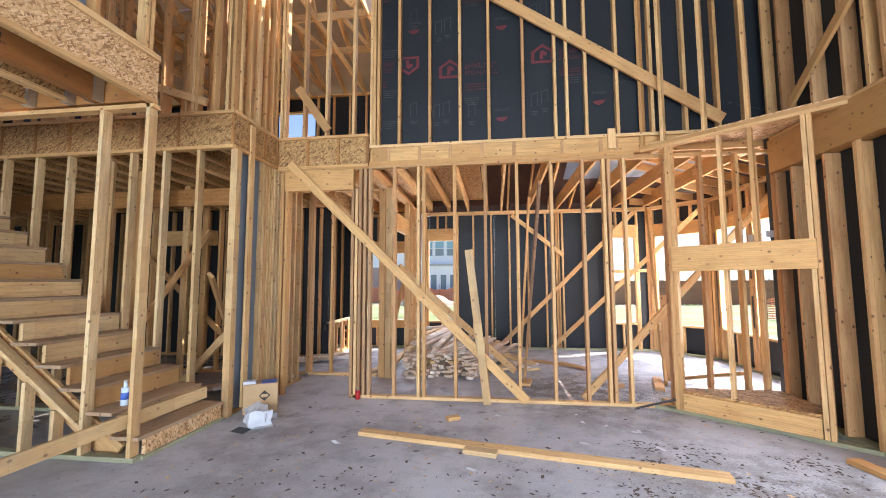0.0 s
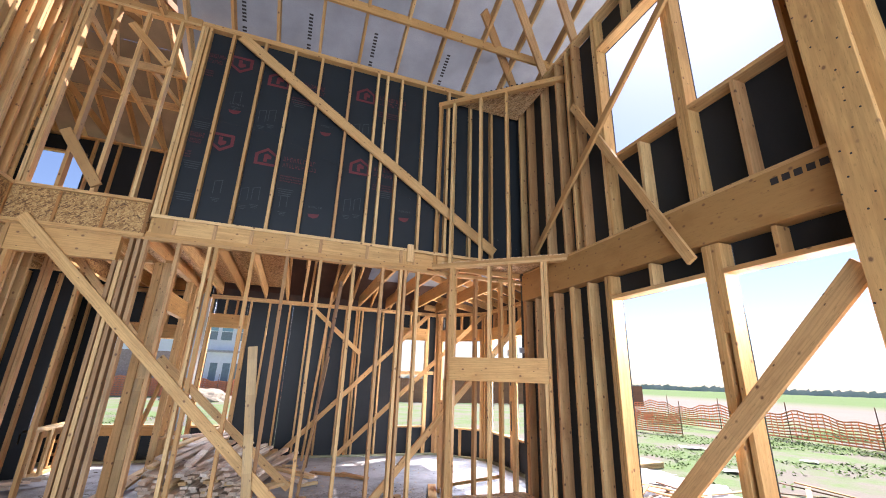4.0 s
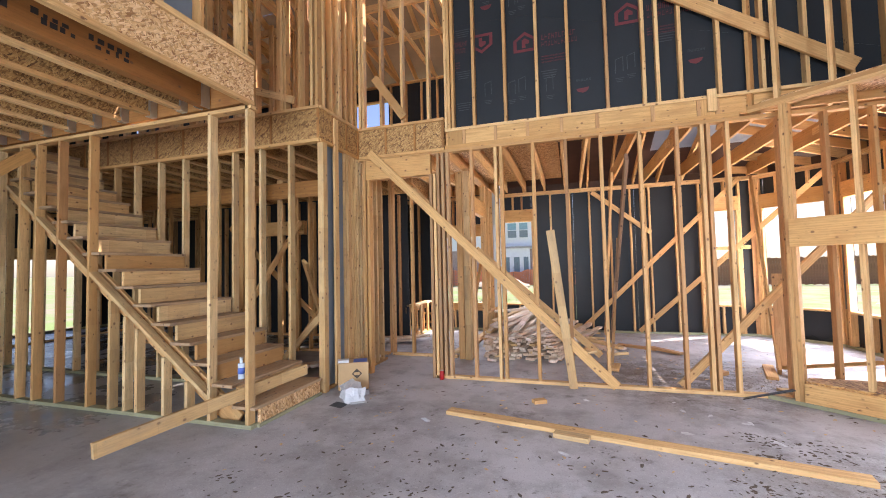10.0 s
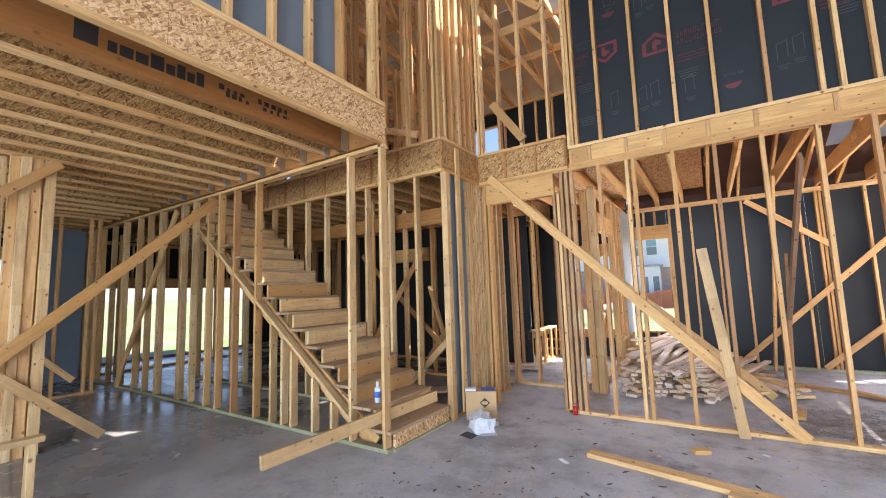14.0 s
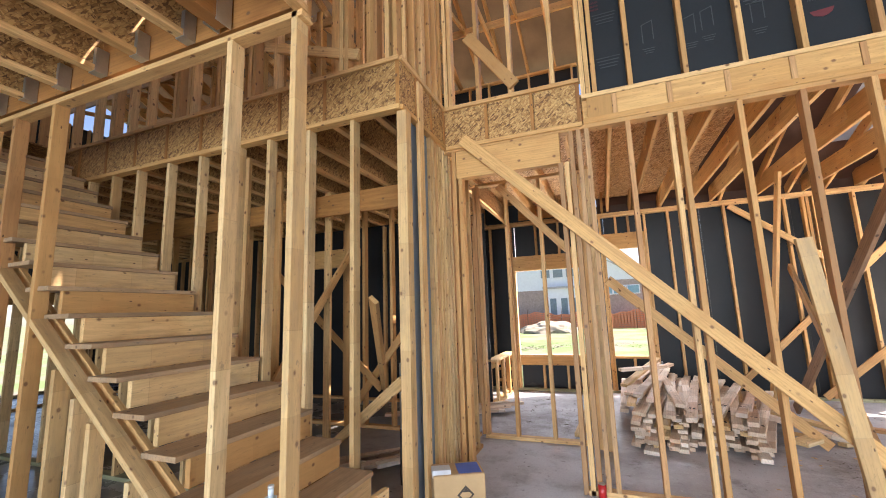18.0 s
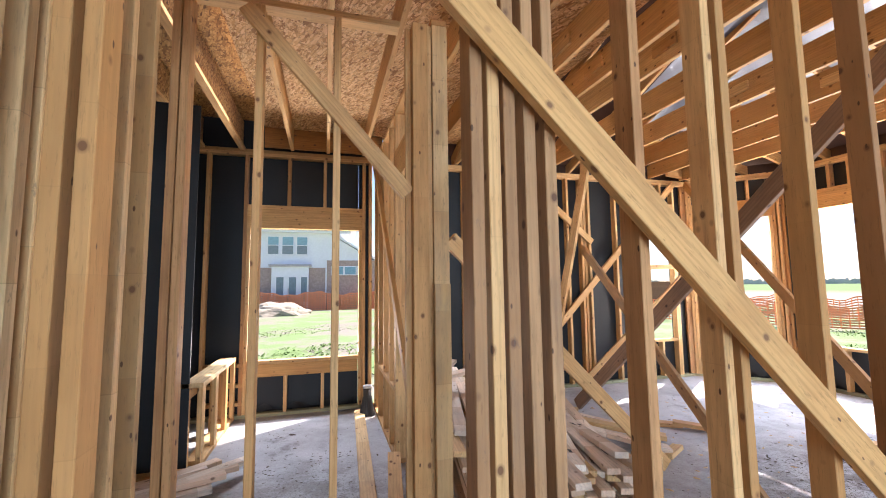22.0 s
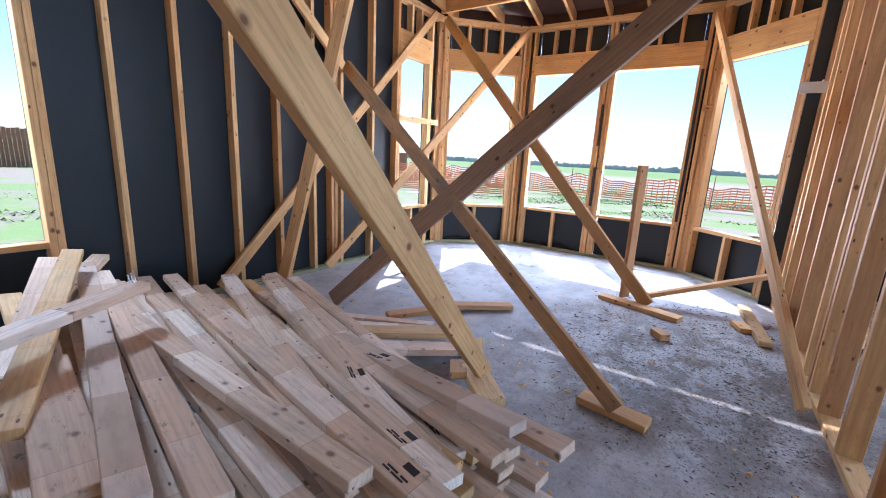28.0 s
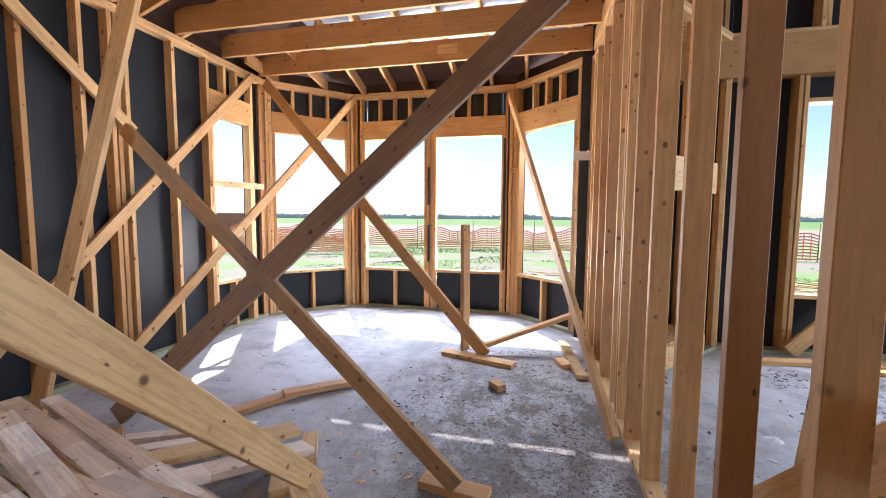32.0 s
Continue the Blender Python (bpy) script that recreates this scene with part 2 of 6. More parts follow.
SHEATH = plain("grey_sheathing", (0.020, 0.0235, 0.0275), 0.45, var=0.14, scale=1.4, gloss=0.25)
SHEATH_BLUE = plain("blue_sheathing", (0.15, 0.195, 0.245), 0.45, var=0.08, scale=2.0)
SHEATH_OUT = plain("pale_sheathing", (0.30, 0.33, 0.36), 0.4, var=0.08, scale=2.0)
PRINT_RED = plain("red_print", (0.13, 0.018, 0.022), 0.6)
PRINT_GREY = plain("grey_print", (0.042, 0.046, 0.052), 0.6)
PRINT_BLACK = plain("black_print", (0.025, 0.02, 0.02), 0.7)
FOIL = plain("foil_roof_deck", (0.31, 0.325, 0.35), 0.4, 0.6, var=0.12, scale=3.0)
CREAM = plain("cream_roof_deck", (0.20, 0.15, 0.10), 0.7, var=0.18, scale=2.5)
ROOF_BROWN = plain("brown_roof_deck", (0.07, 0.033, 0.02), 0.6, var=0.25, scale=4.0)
STEEL = plain("galvanised_steel", (0.50, 0.52, 0.54), 0.35, 0.9)
BLACK_PLASTIC = plain("black_plastic", (0.02, 0.02, 0.022), 0.4)
WHITE_PLASTIC = plain("white_plastic", (0.55, 0.56, 0.58), 0.35, var=0.1)
CARD = plain("cardboard", (0.48, 0.31, 0.155), 0.8, var=0.08)
CARD_DARK = plain("printed_card", (0.06, 0.045, 0.035), 0.8)
BLUE_LABEL = plain("blue_label", (0.06, 0.13, 0.45), 0.5)
RED_PLASTIC = plain("red_plastic", (0.45, 0.02, 0.02), 0.35)
ORANGE_MESH = plain("orange_mesh", (0.93, 0.33, 0.17), 0.6, var=0.12)
WATER = plain("bottled_water", (0.62, 0.72, 0.8), 0.1)


def ramp_range(nt, sock, lo, hi):
    r = nt.nodes.new("ShaderNodeMapRange")
    r.inputs["From Min"].default_value, r.inputs["From Max"].default_value = lo, hi
    nt.links.new(sock, r.inputs["Value"])
    return r.outputs["Result"]


def concrete():
    m, nt, b = mat("concrete_slab", 0.6)
    v = coords(nt)
    big, mid, fine = noise_tex(nt, v, 0.55, 5), noise_tex(nt, v, 3.2, 6, 0.65), noise_tex(nt, v, 70, 3)
    c = mix(nt, (0.36, 0.355, 0.375), (0.50, 0.495, 0.515), ramp(nt, big, [(0.35, grey(0)), (0.65, grey(1))]))
    c = mix(nt, c, (0.25, 0.24, 0.24), ramp(nt, mid, [(0.5, grey(0)), (0.72, grey(0.75))]))
    c = mix(nt, c, (0.60, 0.59, 0.60), ramp(nt, fine, [(0.55, grey(0)), (0.72, grey(0.5))]))
    trod = noise_tex(nt, v, 0.9, 7, 0.7)
    c = mix(nt, c, (0.23, 0.215, 0.21), ramp(nt, trod, [(0.48, grey(0)), (0.60, grey(0.65))]))
    spots = noise_tex(nt, v, 11, 6, 0.7)
    c = mix(nt, c, (0.16, 0.145, 0.135), ramp(nt, spots, [(0.60, grey(0)), (0.68, grey(0.7))]))
    dirt = noise_tex(nt, v, 1.6, 8, 0.72)
    c = mix(nt, c, (0.10, 0.085, 0.075), ramp(nt, dirt, [(0.60, grey(0)), (0.70, grey(0.7))]))
    vor = nt.nodes.new("ShaderNodeTexVoronoi")
    vor.inputs["Scale"].default_value = 5.5
    nt.links.new(v, vor.inputs["Vector"])
    c = mix(nt, c, (0.055, 0.045, 0.04), ramp(nt, vor.outputs["Distance"], [(0.04, grey(0.8)), (0.075, grey(0))]))
    speck = noise_tex(nt, v, 95, 3, 0.6)
    c = mix(nt, c, (0.14, 0.13, 0.125), ramp(nt, speck, [(0.60, grey(0)), (0.68, grey(0.55))]))
    pale = noise_tex(nt, v, 24, 5, 0.7)
    c = mix(nt, c, (0.62, 0.61, 0.62), ramp(nt, pale, [(0.60, grey(0)), (0.70, grey(0.45))]))
    geo = nt.nodes.new("ShaderNodeNewGeometry")
    for centre, reach, amount in (((1.5, 5.9, 0.0), 1.6, 0.95), ((2.4, 2.9, 0.0), 1.5, 0.8), ((-2.0, 7.3, 0.0), 0.8, 0.7)):
        away = nt.nodes.new("ShaderNodeVectorMath")
        away.operation = "DISTANCE"
        away.inputs[1].default_value = centre
        nt.links.new(geo.outputs["Position"], away.inputs[0])
        near_spot = ramp_range(nt, away.outputs["Value"], reach, reach * 0.25)
        grit = ramp(nt, noise_tex(nt, v, 3.4, 10, 0.80), [(0.46, grey(0)), (0.54, grey(amount))])
        both = nt.nodes.new("ShaderNodeMath")
        both.operation = "MULTIPLY"
        nt.links.new(near_spot, both.inputs[0])
        nt.links.new(grit, both.inputs[1])
        c = mix(nt, c, (0.15, 0.125, 0.105), both.outputs[0])
        sand = ramp(nt, noise_tex(nt, v, 46, 6, 0.75), [(0.53, grey(0)), (0.60, grey(amount))])
        grains = nt.nodes.new("ShaderNodeMath")
        grains.operation = "MULTIPLY"
        nt.links.new(near_spot, grains.inputs[0])
        nt.links.new(sand, grains.inputs[1])
        c = mix(nt, c, (0.06, 0.05, 0.042), grains.outputs[0])
    nt.links.new(c, b.inputs["Base Color"])
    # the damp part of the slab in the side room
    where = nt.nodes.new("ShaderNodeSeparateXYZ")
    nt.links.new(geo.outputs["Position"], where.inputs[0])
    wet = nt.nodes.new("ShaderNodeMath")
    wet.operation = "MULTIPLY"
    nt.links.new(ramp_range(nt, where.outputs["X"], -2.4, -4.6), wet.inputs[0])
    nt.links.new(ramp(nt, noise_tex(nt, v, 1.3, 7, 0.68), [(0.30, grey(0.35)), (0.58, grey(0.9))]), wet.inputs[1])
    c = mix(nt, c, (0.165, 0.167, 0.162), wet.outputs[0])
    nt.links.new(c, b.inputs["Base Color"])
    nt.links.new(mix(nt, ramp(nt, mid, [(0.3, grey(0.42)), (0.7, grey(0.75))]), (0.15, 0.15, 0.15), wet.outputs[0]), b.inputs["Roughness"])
    bump(nt, b, mix(nt, mid, fine, 0.5), 0.2, 0.004)
    return m


CONCRETE = concrete()


def ground_mat():
    m, nt, b = mat("field_ground", 0.95)
    v = coords(nt)
    big, mid, fine = noise_tex(nt, v, 0.05, 6), noise_tex(nt, v, 0.5, 7, 0.65), noise_tex(nt, v, 9, 5, 0.7)
    soil = mix(nt, (0.15, 0.138, 0.12), (0.26, 0.238, 0.205), mid)
    grass = mix(nt, (0.085, 0.17, 0.045), (0.15, 0.25, 0.08), fine)
    near = mix(nt, soil, grass, ramp(nt, mid, [(0.42, grey(0)), (0.56, grey(0.88))]))
    tc = nt.nodes.new("ShaderNodeTexCoord")
    sep = nt.nodes.new("ShaderNodeSeparateXYZ")
    nt.links.new(tc.outputs["Object"], sep.inputs[0])
    farther = ramp_range(nt, sep.outputs["X"], 28, 36)
    field = mix(nt, (0.19, 0.17, 0.145), (0.25, 0.225, 0.195), big)
    green = ramp_range(nt, sep.outputs["X"], 60, 90)
    field = mix(nt, field, (0.09, 0.17, 0.04), green)
    c = mix(nt, near, field, farther)
    nt.links.new(c, b.inputs["Base Color"])
    bump(nt, b, fine, 0.6, 0.03)
    return m


GROUND = ground_mat()
# Far house: brick and shingles lightened to stand in for haze
BRICK_FAR = plain("brick_facade", (0.44, 0.34, 0.30), 0.9, var=0.2, scale=9)
SIDING = plain("white_siding", (0.82, 0.85, 0.89), 0.7, var=0.04)
ROOFING = plain("grey_shingles", (0.44, 0.43, 0.44), 0.9, var=0.2, scale=9)
# Both pane colours carry the sky's reflection
SKY_TINT_GLASS = plain("sky_tint_pane", (0.22, 0.29, 0.33), 0.06)
SKY_GLASS = plain("sky_lit_pane", (0.25, 0.45, 0.55), 0.1)
FENCE_WOOD = plain("fence_wood", (0.30, 0.15, 0.08), 0.85, var=0.2)
DIRT = plain("dirt", (0.34, 0.30, 0.24), 0.95, var=0.2, bumpy=0.6)
MUD = plain("dark_mud", (0.10, 0.075, 0.055), 0.9, var=0.25)
# Foliage lifted to pale grey in place of distance haze
HAZED_LEAF = plain("hazed_foliage", (0.42, 0.45, 0.47), 0.95, var=0.3)


# ---- builders ----
MESHES = {}


def bevel_box(sx, sy, sz, bev):
    """A box resting on z = 0, centred in x and y, with worn edges."""
    bm = bmesh.new()
    bmesh.ops.create_cube(bm, size=1.0)
    for v in bm.verts:
        v.co = Vector((v.co.x * sx, v.co.y * sy, (v.co.z + 0.5) * sz))
    if bev:
        bmesh.ops.bevel(bm, geom=bm.edges[:], offset=bev, segments=1, affect="EDGES", profile=0.5)
    return bm


def mesh_from(bm, name, material):
    me = bpy.data.meshes.new(name)
    bm.to_mesh(me)
    bm.free()
    if material:
        me.materials.append(material)
    return me


def cached_box(sx, sy, sz, material, bev=0.0025):
    key = (round(sx, 4), round(sy, 4), round(sz, 3), material.name, bev)
    if key not in MESHES:
        MESHES[key] = mesh_from(bevel_box(sx, sy, sz, bev), "board", material)
    return MESHES[key]


def part(name, bm, material, parent, label=""):
    me = bm if isinstance(bm, bpy.types.Mesh) else mesh_from(bm, name, material)
    ob = new(name, me)
    ob.parent = parent
    if label:
        ob["label"] = label
    return ob


def empty(name, label, category, kind="", group="", at=(0, 0, 0)):
    ob = new(name)
    ob.location = at
    ob.empty_display_size = 0.1
    return tagged(ob, label, category, group, kind)


def member(parent, name, a, b, wide, thick, v, material=None, label="", bev=0.0025):
    """A straight piece from a to b. wide is measured along v, thick across it."""
    a, b, v = Vector(a), Vector(b), Vector(v)
    length = (b - a).length
    z = (b - a) / length
    y = (v - v.dot(z) * z).normalized()
    x = y.cross(z)
    me = cached_box(thick, wide, length, material or PINE, bev)
    ob = new(name, me)
    m = Matrix((x, y, z)).transposed().to_4x4()
    m.translation = a
    ob.parent = parent
    if parent is not None:
        m = Matrix.Translation(-Vector(parent.location)) @ m
    ob.matrix_basis = m
    if label:
        ob["label"] = label
    return ob


WOODS = (TREAD, PINE, PINE_RED, PINE_PALE, PINE_GREY, BEAM, LVL, PINE_STREAKED, DARK_WOOD, TREATED, PINE_BACKLIT)


def box_part(parent, name, lo, hi, material, bev=0.002, label=""):
    """An upright box between two corners; timber gets its grain along its longest side."""
    size = [b - a for a, b in zip(lo, hi)]
    if material in WOODS and size[2] < max(size):
        k = size.index(max(size))
        mid = [(a + b) / 2 for a, b in zip(lo, hi)]
        start, end = list(mid), list(mid)
        start[k], end[k] = lo[k], hi[k]
        return member(parent, name, start, end, size[2], size[1 - k], (0, 0, 1), material, label, bev)
    lo, hi = Vector(lo), Vector(hi)
    s = hi - lo
    ob = new(name, cached_box(s.x, s.y, s.z, material, bev))
    ob.location = Vector(((lo.x + hi.x) / 2, (lo.y + hi.y) / 2, lo.z)) - (Vector(parent.location) if parent is not None else Vector((0, 0, 0)))
    ob.parent = parent
    if label:
        ob["label"] = label
    return ob


T, D4, D6 = 0.038, 0.089, 0.14
UP = Vector((0, 0, 1))
RNG = random.Random(7)


class Line:
    """A wall's line on the plan: s runs along it, n across it (to the left of the way it runs)."""

    def __init__(self, a, b):
        self.a, self.b = Vector((*a, 0)), Vector((*b, 0))
        self.len = (self.b - self.a).length
        self.d = (self.b - self.a) / self.len
        self.n = Vector((-self.d.y, self.d.x, 0))

    def at(self, s, n=0.0, z=0.0):
        return self.a + self.d * s + self.n * n + UP * z


def stud(wall, ln, s, z0, z1, depth=D4, n0=0.0, name="stud", material=None, thick=T):
    """An upright whose middle is at s, from n0 to n0 + depth across the wall."""
    return member(wall, name, ln.at(s, n0 + depth / 2, z0), ln.at(s, n0 + depth / 2, z1), depth, thick, ln.n, material or (PINE_RED if RNG.random() < 0.1 else PINE))


def plate(wall, ln, s0, s1, z, depth=D4, n0=0.0, name="top_plate", material=None, thick=T):
    return member(wall, name, ln.at(s0, n0 + depth / 2, z + thick / 2), ln.at(s1, n0 + depth / 2, z + thick / 2), depth, thick, ln.n, material)


def board_on(wall, ln, s0, z0, s1, z1, n, name="brace", wide=D4, thick=T, material=None):
    """A board nailed flat on a wall's face at n, from (s0, z0) to (s1, z1)."""
    a, b = ln.at(s0, n, z0), ln.at(s1, n, z1)
    return member(wall, name, a, b, thick, wide, ln.n, material)


def header(wall, ln, s0, s1, z0, z1, depth=D4, n0=0.0, material=None, name="header"):
    return member(wall, name, ln.at(s0, n0 + depth / 2, (z0 + z1) / 2), ln.at(s1, n0 + depth / 2, (z0 + z1) / 2), depth, z1 - z0, ln.n, material or BEAM)


def sheet(wall, ln, s0, s1, z0, z1, n, thick=0.011, material=None, name="sheathing_panel", step=1.22):
    """Sheathing panels side by side on the face at n."""
    s = s0
    while s < s1 - 0.02:
        e = min(s1, s + step)
        member(wall, name, ln.at((s + e) / 2, n + thick / 2, z0), ln.at((s + e) / 2, n + thick / 2, z1), thick, e - s - 0.003, ln.n, material or SHEATH, bev=0)
        s = e

# ---- ground and slab ----
SLAB_X0, SLAB_Y0 = -12.6, -4.6
slab = bmesh.new()
ring = [(SLAB_X0, SLAB_Y0), (3.6, SLAB_Y0), (3.62, 5.24), (4.56, 6.17), (4.56, 8.55), (3.64, 9.47), (SLAB_X0, 9.47)]
face = slab.faces.new([slab.verts.new((x, y, 0)) for x, y in ring])
ext = bmesh.ops.extrude_face_region(slab, geom=[face])
for v in ext["geom"]:
    if isinstance(v, bmesh.types.BMVert):
        v.co.z = -0.4
bmesh.ops.recalc_face_normals(slab, faces=slab.faces[:])
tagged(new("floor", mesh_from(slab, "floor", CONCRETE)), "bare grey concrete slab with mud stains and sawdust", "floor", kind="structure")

gb = bmesh.new()
N = 60
span = [-900 * (abs(k / N - 0.5) * 2) ** 3 if k < N / 2 else 900 * (abs(k / N - 0.5) * 2) ** 3 for k in range(N + 1)]
verts = [[gb.verts.new((x, y, -0.3 + (0.0 if max(abs(x), abs(y)) < 14 else 0.12 * noise.noise(Vector((x * 0.05, y * 0.05, 0)))))) for y in span] for x in span]
for i in range(N):
    for j in range(N):
        gb.faces.new((verts[i][j], verts[i + 1][j], verts[i + 1][j + 1], verts[i][j + 1]))
tagged(new("ground", mesh_from(gb, "ground", GROUND)), "rough field of dirt and patchy green grass", "ground", kind="structure")

ZT = 3.0     # underside of the beam over the partition

# ---- wall between living room and nook ----
W1 = Line((-1.53, 5.27), (3.60, 5.27))
w1 = empty("wall_nook", "open stud partition of pale pine between two rooms", "wall", "structure")
plate(w1, W1, 0, W1.len, 0.0, name="bottom_plate")
plate(w1, W1, -1.05, W1.len, ZT - T, name="top_plate")
# Doorway pack: back-light shade is put into the wood colour
for x in (-1.445, -1.38, -1.312):
    stud(w1, W1, x + 1.53, T, ZT - T, material=PINE_BACKLIT)
# Redder, darker wood here too, for the shade on its face
stud(w1, W1, -0.985 + 1.53, T, ZT - T, material=PINE_RED)
for x in (-0.67, -0.60, -0.20, 0.19, 0.59, 1.012, 1.392, 1.64, 1.70, 1.88, 2.35, 2.75, 3.15, 3.35):
    stud(w1, W1, x + 1.53, T, ZT - T)
# beam on the partition, its short filler blocks and the storey above
beam1 = empty("floor_beam", "built-up pine beam of short boards and blocks over the partition", "beam", "structure")
xs = [-1.31, -1.07, -0.655, -0.255, 0.156, 0.563, 1.16, 1.62, 1.80]
for a, b in zip(xs, xs[1:]):
    box_part(beam1, "rim_board", (a + 0.02, 5.272, ZT + 0.01), (b - 0.02, 5.31, 3.235), BEAM)
    box_part(beam1, "block_end", (b - 0.019, 5.264, ZT + 0.012), (b + 0.019, 5.31, 3.228), PINE_RED)
box_part(beam1, "bottom_board", (-1.33, 5.262, ZT - 0.002), (2.0, 5.36, ZT + 0.05), BEAM)
box_part(beam1, "core", (-1.33, 5.315, ZT + 0.05), (3.47, 5.36, 3.235), BEAM)
box_part(beam1, "sole_plate", (-1.33, 5.268, 3.237), (3.47, 5.358, 3.275), PINE)
box_part(beam1, "upright_block", (1.70, 5.235, 3.08), (1.79, 5.262, 3.33), PINE)

upper = empty("wall_nook_upper", "tall upper stud wall with grey sheathing printed in red", "wall", "structure")
UZ = 6.02
for x in (-1.31, -1.268, -1.215, -0.93, -0.52, -0.12, 0.254, 0.692, 1.09, 1.235, 1.466, 1.84, 2.247, 2.63, 3.0, 3.3):
    stud(upper, W1, x + 1.53, 3.275, UZ)
plate(upper, W1, 0.2, W1.len, UZ, name="top_plate")
plate(upper, W1, 0.2, W1.len, UZ + T, name="top_plate")
sheet(upper, W1, 0.2, W1.len, 3.24, UZ + 0.07, D4 + 0.002, step=1.22)
board_on(upper, W1, 0.70, 5.99, 4.55, 3.38, -0.02, wide=0.14, name="diagonal_brace")

# ---- opening to the hall, header, floor edge above ----
hall = empty("wall_hall_opening", "rough doorway framed with stud packs and a timber header", "wall", "structure")
HL = Line((-2.62, 5.27), (-1.53, 5.27))
header(hall, HL, 0.11, 1.075, 2.69, 2.962, depth=0.086)
plate(hall, HL, 0.0, 1.10, 2.965, name="top_plate", depth=0.095, n0=-0.004)
stud(hall, HL, 0.085, 0, 2.962)
stud(hall, HL, 0.145, 0, 2.69)
# Doorway stud in the same shade-darkened pine
stud(hall, HL, 1.072, 0, 2.69, material=PINE_BACKLIT)
stud(hall, HL, 1.125, 0, 2.69, depth=0.075, material=PINE)
# rim of the upper floor: strand board with pale stiffeners
def rim(name, ln, z0, z1, n, cuts, label):
    ob = empty(name, label, "floor rim", "structure")
    s = [0] + cuts + [ln.len]
    for a, b in zip(s, s[1:]):
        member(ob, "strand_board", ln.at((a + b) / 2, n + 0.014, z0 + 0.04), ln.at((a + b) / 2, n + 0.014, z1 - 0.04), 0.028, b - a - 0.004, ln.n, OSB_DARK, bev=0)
        member(ob, "stiffener", ln.at(b - 0.02, n - 0.006, z0 + 0.04), ln.at(b - 0.02, n - 0.006, z1 - 0.04), 0.012, 0.03, ln.n, LVL)
    member(ob, "lower_plate", ln.at(0, n + 0.02, z0 + 0.019), ln.at(ln.len, n + 0.02, z0 + 0.019), 0.085, 0.038, ln.n, BEAM)
    member(ob, "upper_plate", ln.at(0, n + 0.02, z1 - 0.019), ln.at(ln.len, n + 0.02, z1 - 0.019), 0.085, 0.038, ln.n, PINE)
    return ob

rim("floor_rim_hall", Line((-2.62, 5.27), (-1.34, 5.27)), 2.985, 3.43, 0.0, [0.45, 0.88], "floor edge of strand board panels over the doorway")
rim("floor_rim_corner", Line((-2.62, 4.33), (-2.62, 5.27)), 2.985, 3.43, 0.0, [0.3, 0.62], "floor edge of strand board at the stair corner")
rim("floor_rim_stair", Line((-8.6, 4.33), (-2.62, 4.33)), 2.985, 3.43, 0.0, [0.5 + 0.48 * k for k in range(11)], "floor edge of strand board along the stairwell")

# short wall beside the stair foot
SW = Line((-2.62, 4.33), (-2.62, 5.27))
side = empty("wall_stair_side", "short wall with blue-grey sheathing strips and a stud pack", "wall", "structure")
member(side, "corner_post", (-2.625, 4.395, 0), (-2.625, 4.395, 2.985), 0.089, 0.08, (0, 1, 0), PINE_PALE)
sheet(side, SW, 0.06, 0.56, 0.04, 2.985, 0.03, material=SHEATH_BLUE, step=0.5)
stud(side, SW, 0.325, T, 3.36, n0=-0.03, depth=0.03, thick=0.095, name="strap_board")
# Paler pine carries the daylight that falls on these studs
for s in (0.585, 0.64, 0.70, 0.76, 0.83, 0.90, 1.0, 1.07, 1.15, 1.27, 1.36, 1.50, 1.68):
    stud(side, SW, s, T, 2.985, material=PINE_RED if s in (0.70, 1.15) else PINE_PALE)
plate(side, SW, 0.94, 2.05, 2.96)
plate(side, SW, 0.0, 1.8, 0.0, name="bottom_plate")

# ---- hall behind the doorway, bathroom side ----
W3 = Line((-2.68, 6.45), (-1.56, 6.45))
w3 = empty("wall_bath_front", "thin stud partition with a diagonal brace", "wall", "structure")
plate(w3, W3, 0, W3.len, 0, name="bottom_plate")
plate(w3, W3, 0, W3.len, 2.96, name="top_plate")
for s in (-0.02, 0.025, 0.37, 0.77):
    stud(w3, W3, s, T, 2.96)
board_on(w3, W3, 0.30, 2.92, 1.16, 1.96, -0.02, name="brace", wide=0.085)

W2 = Line((-1.30, 6.38), (-1.30, 9.34))
w2 = empty("wall_bath_nook", "stud wall between two rooms with a rough doorway", "wall", "structure")
for x, y, wide, deep, lot in ((-1.508, 6.472, 0.040, 0.036, PINE), (-1.455, 6.40, 0.089, 0.040, PINE), (-1.340, 6.40, 0.089, 0.040, PINE_PALE), (-1.398, 6.44, 0.022, 0.089, PINE), (-1.455, 6.445, 0.085, 0.040, PINE), (-1.340, 6.445, 0.085, 0.040, PINE)):
    member(w2, "stud", (x, y, 0), (x, y, 2.96), wide, deep, (1, 0, 0), lot)
member(w2, "short_stud", (-1.348, 6.358, 0), (-1.348, 6.358, 1.455), 0.089, T, (1, 0, 0), PINE_PALE)
stud(w2, W2, 0.12, 0, 2.96)
header(w2, W2, 0.1, 1.36, 2.35, 2.62)
for s in (1.29, 1.33, 1.64, 2.03, 2.43, 2.80):
    stud(w2, W2, s, T, 2.96)
plate(w2, W2, 1.27, 2.96, 0.0, name="bottom_plate")
plate(w2, W2, 0.0, 2.96, 2.96, name="top_plate")
for a, b in ((1.35, 1.62), (1.66, 2.01), (2.05, 2.41)):
    plate(w2, W2, a, b, 0.55, name="blocking")
board_on(w2, W2, 0.28, 0.40, 2.7, 2.95, D4 + 0.02, name="brace", wide=0.085)
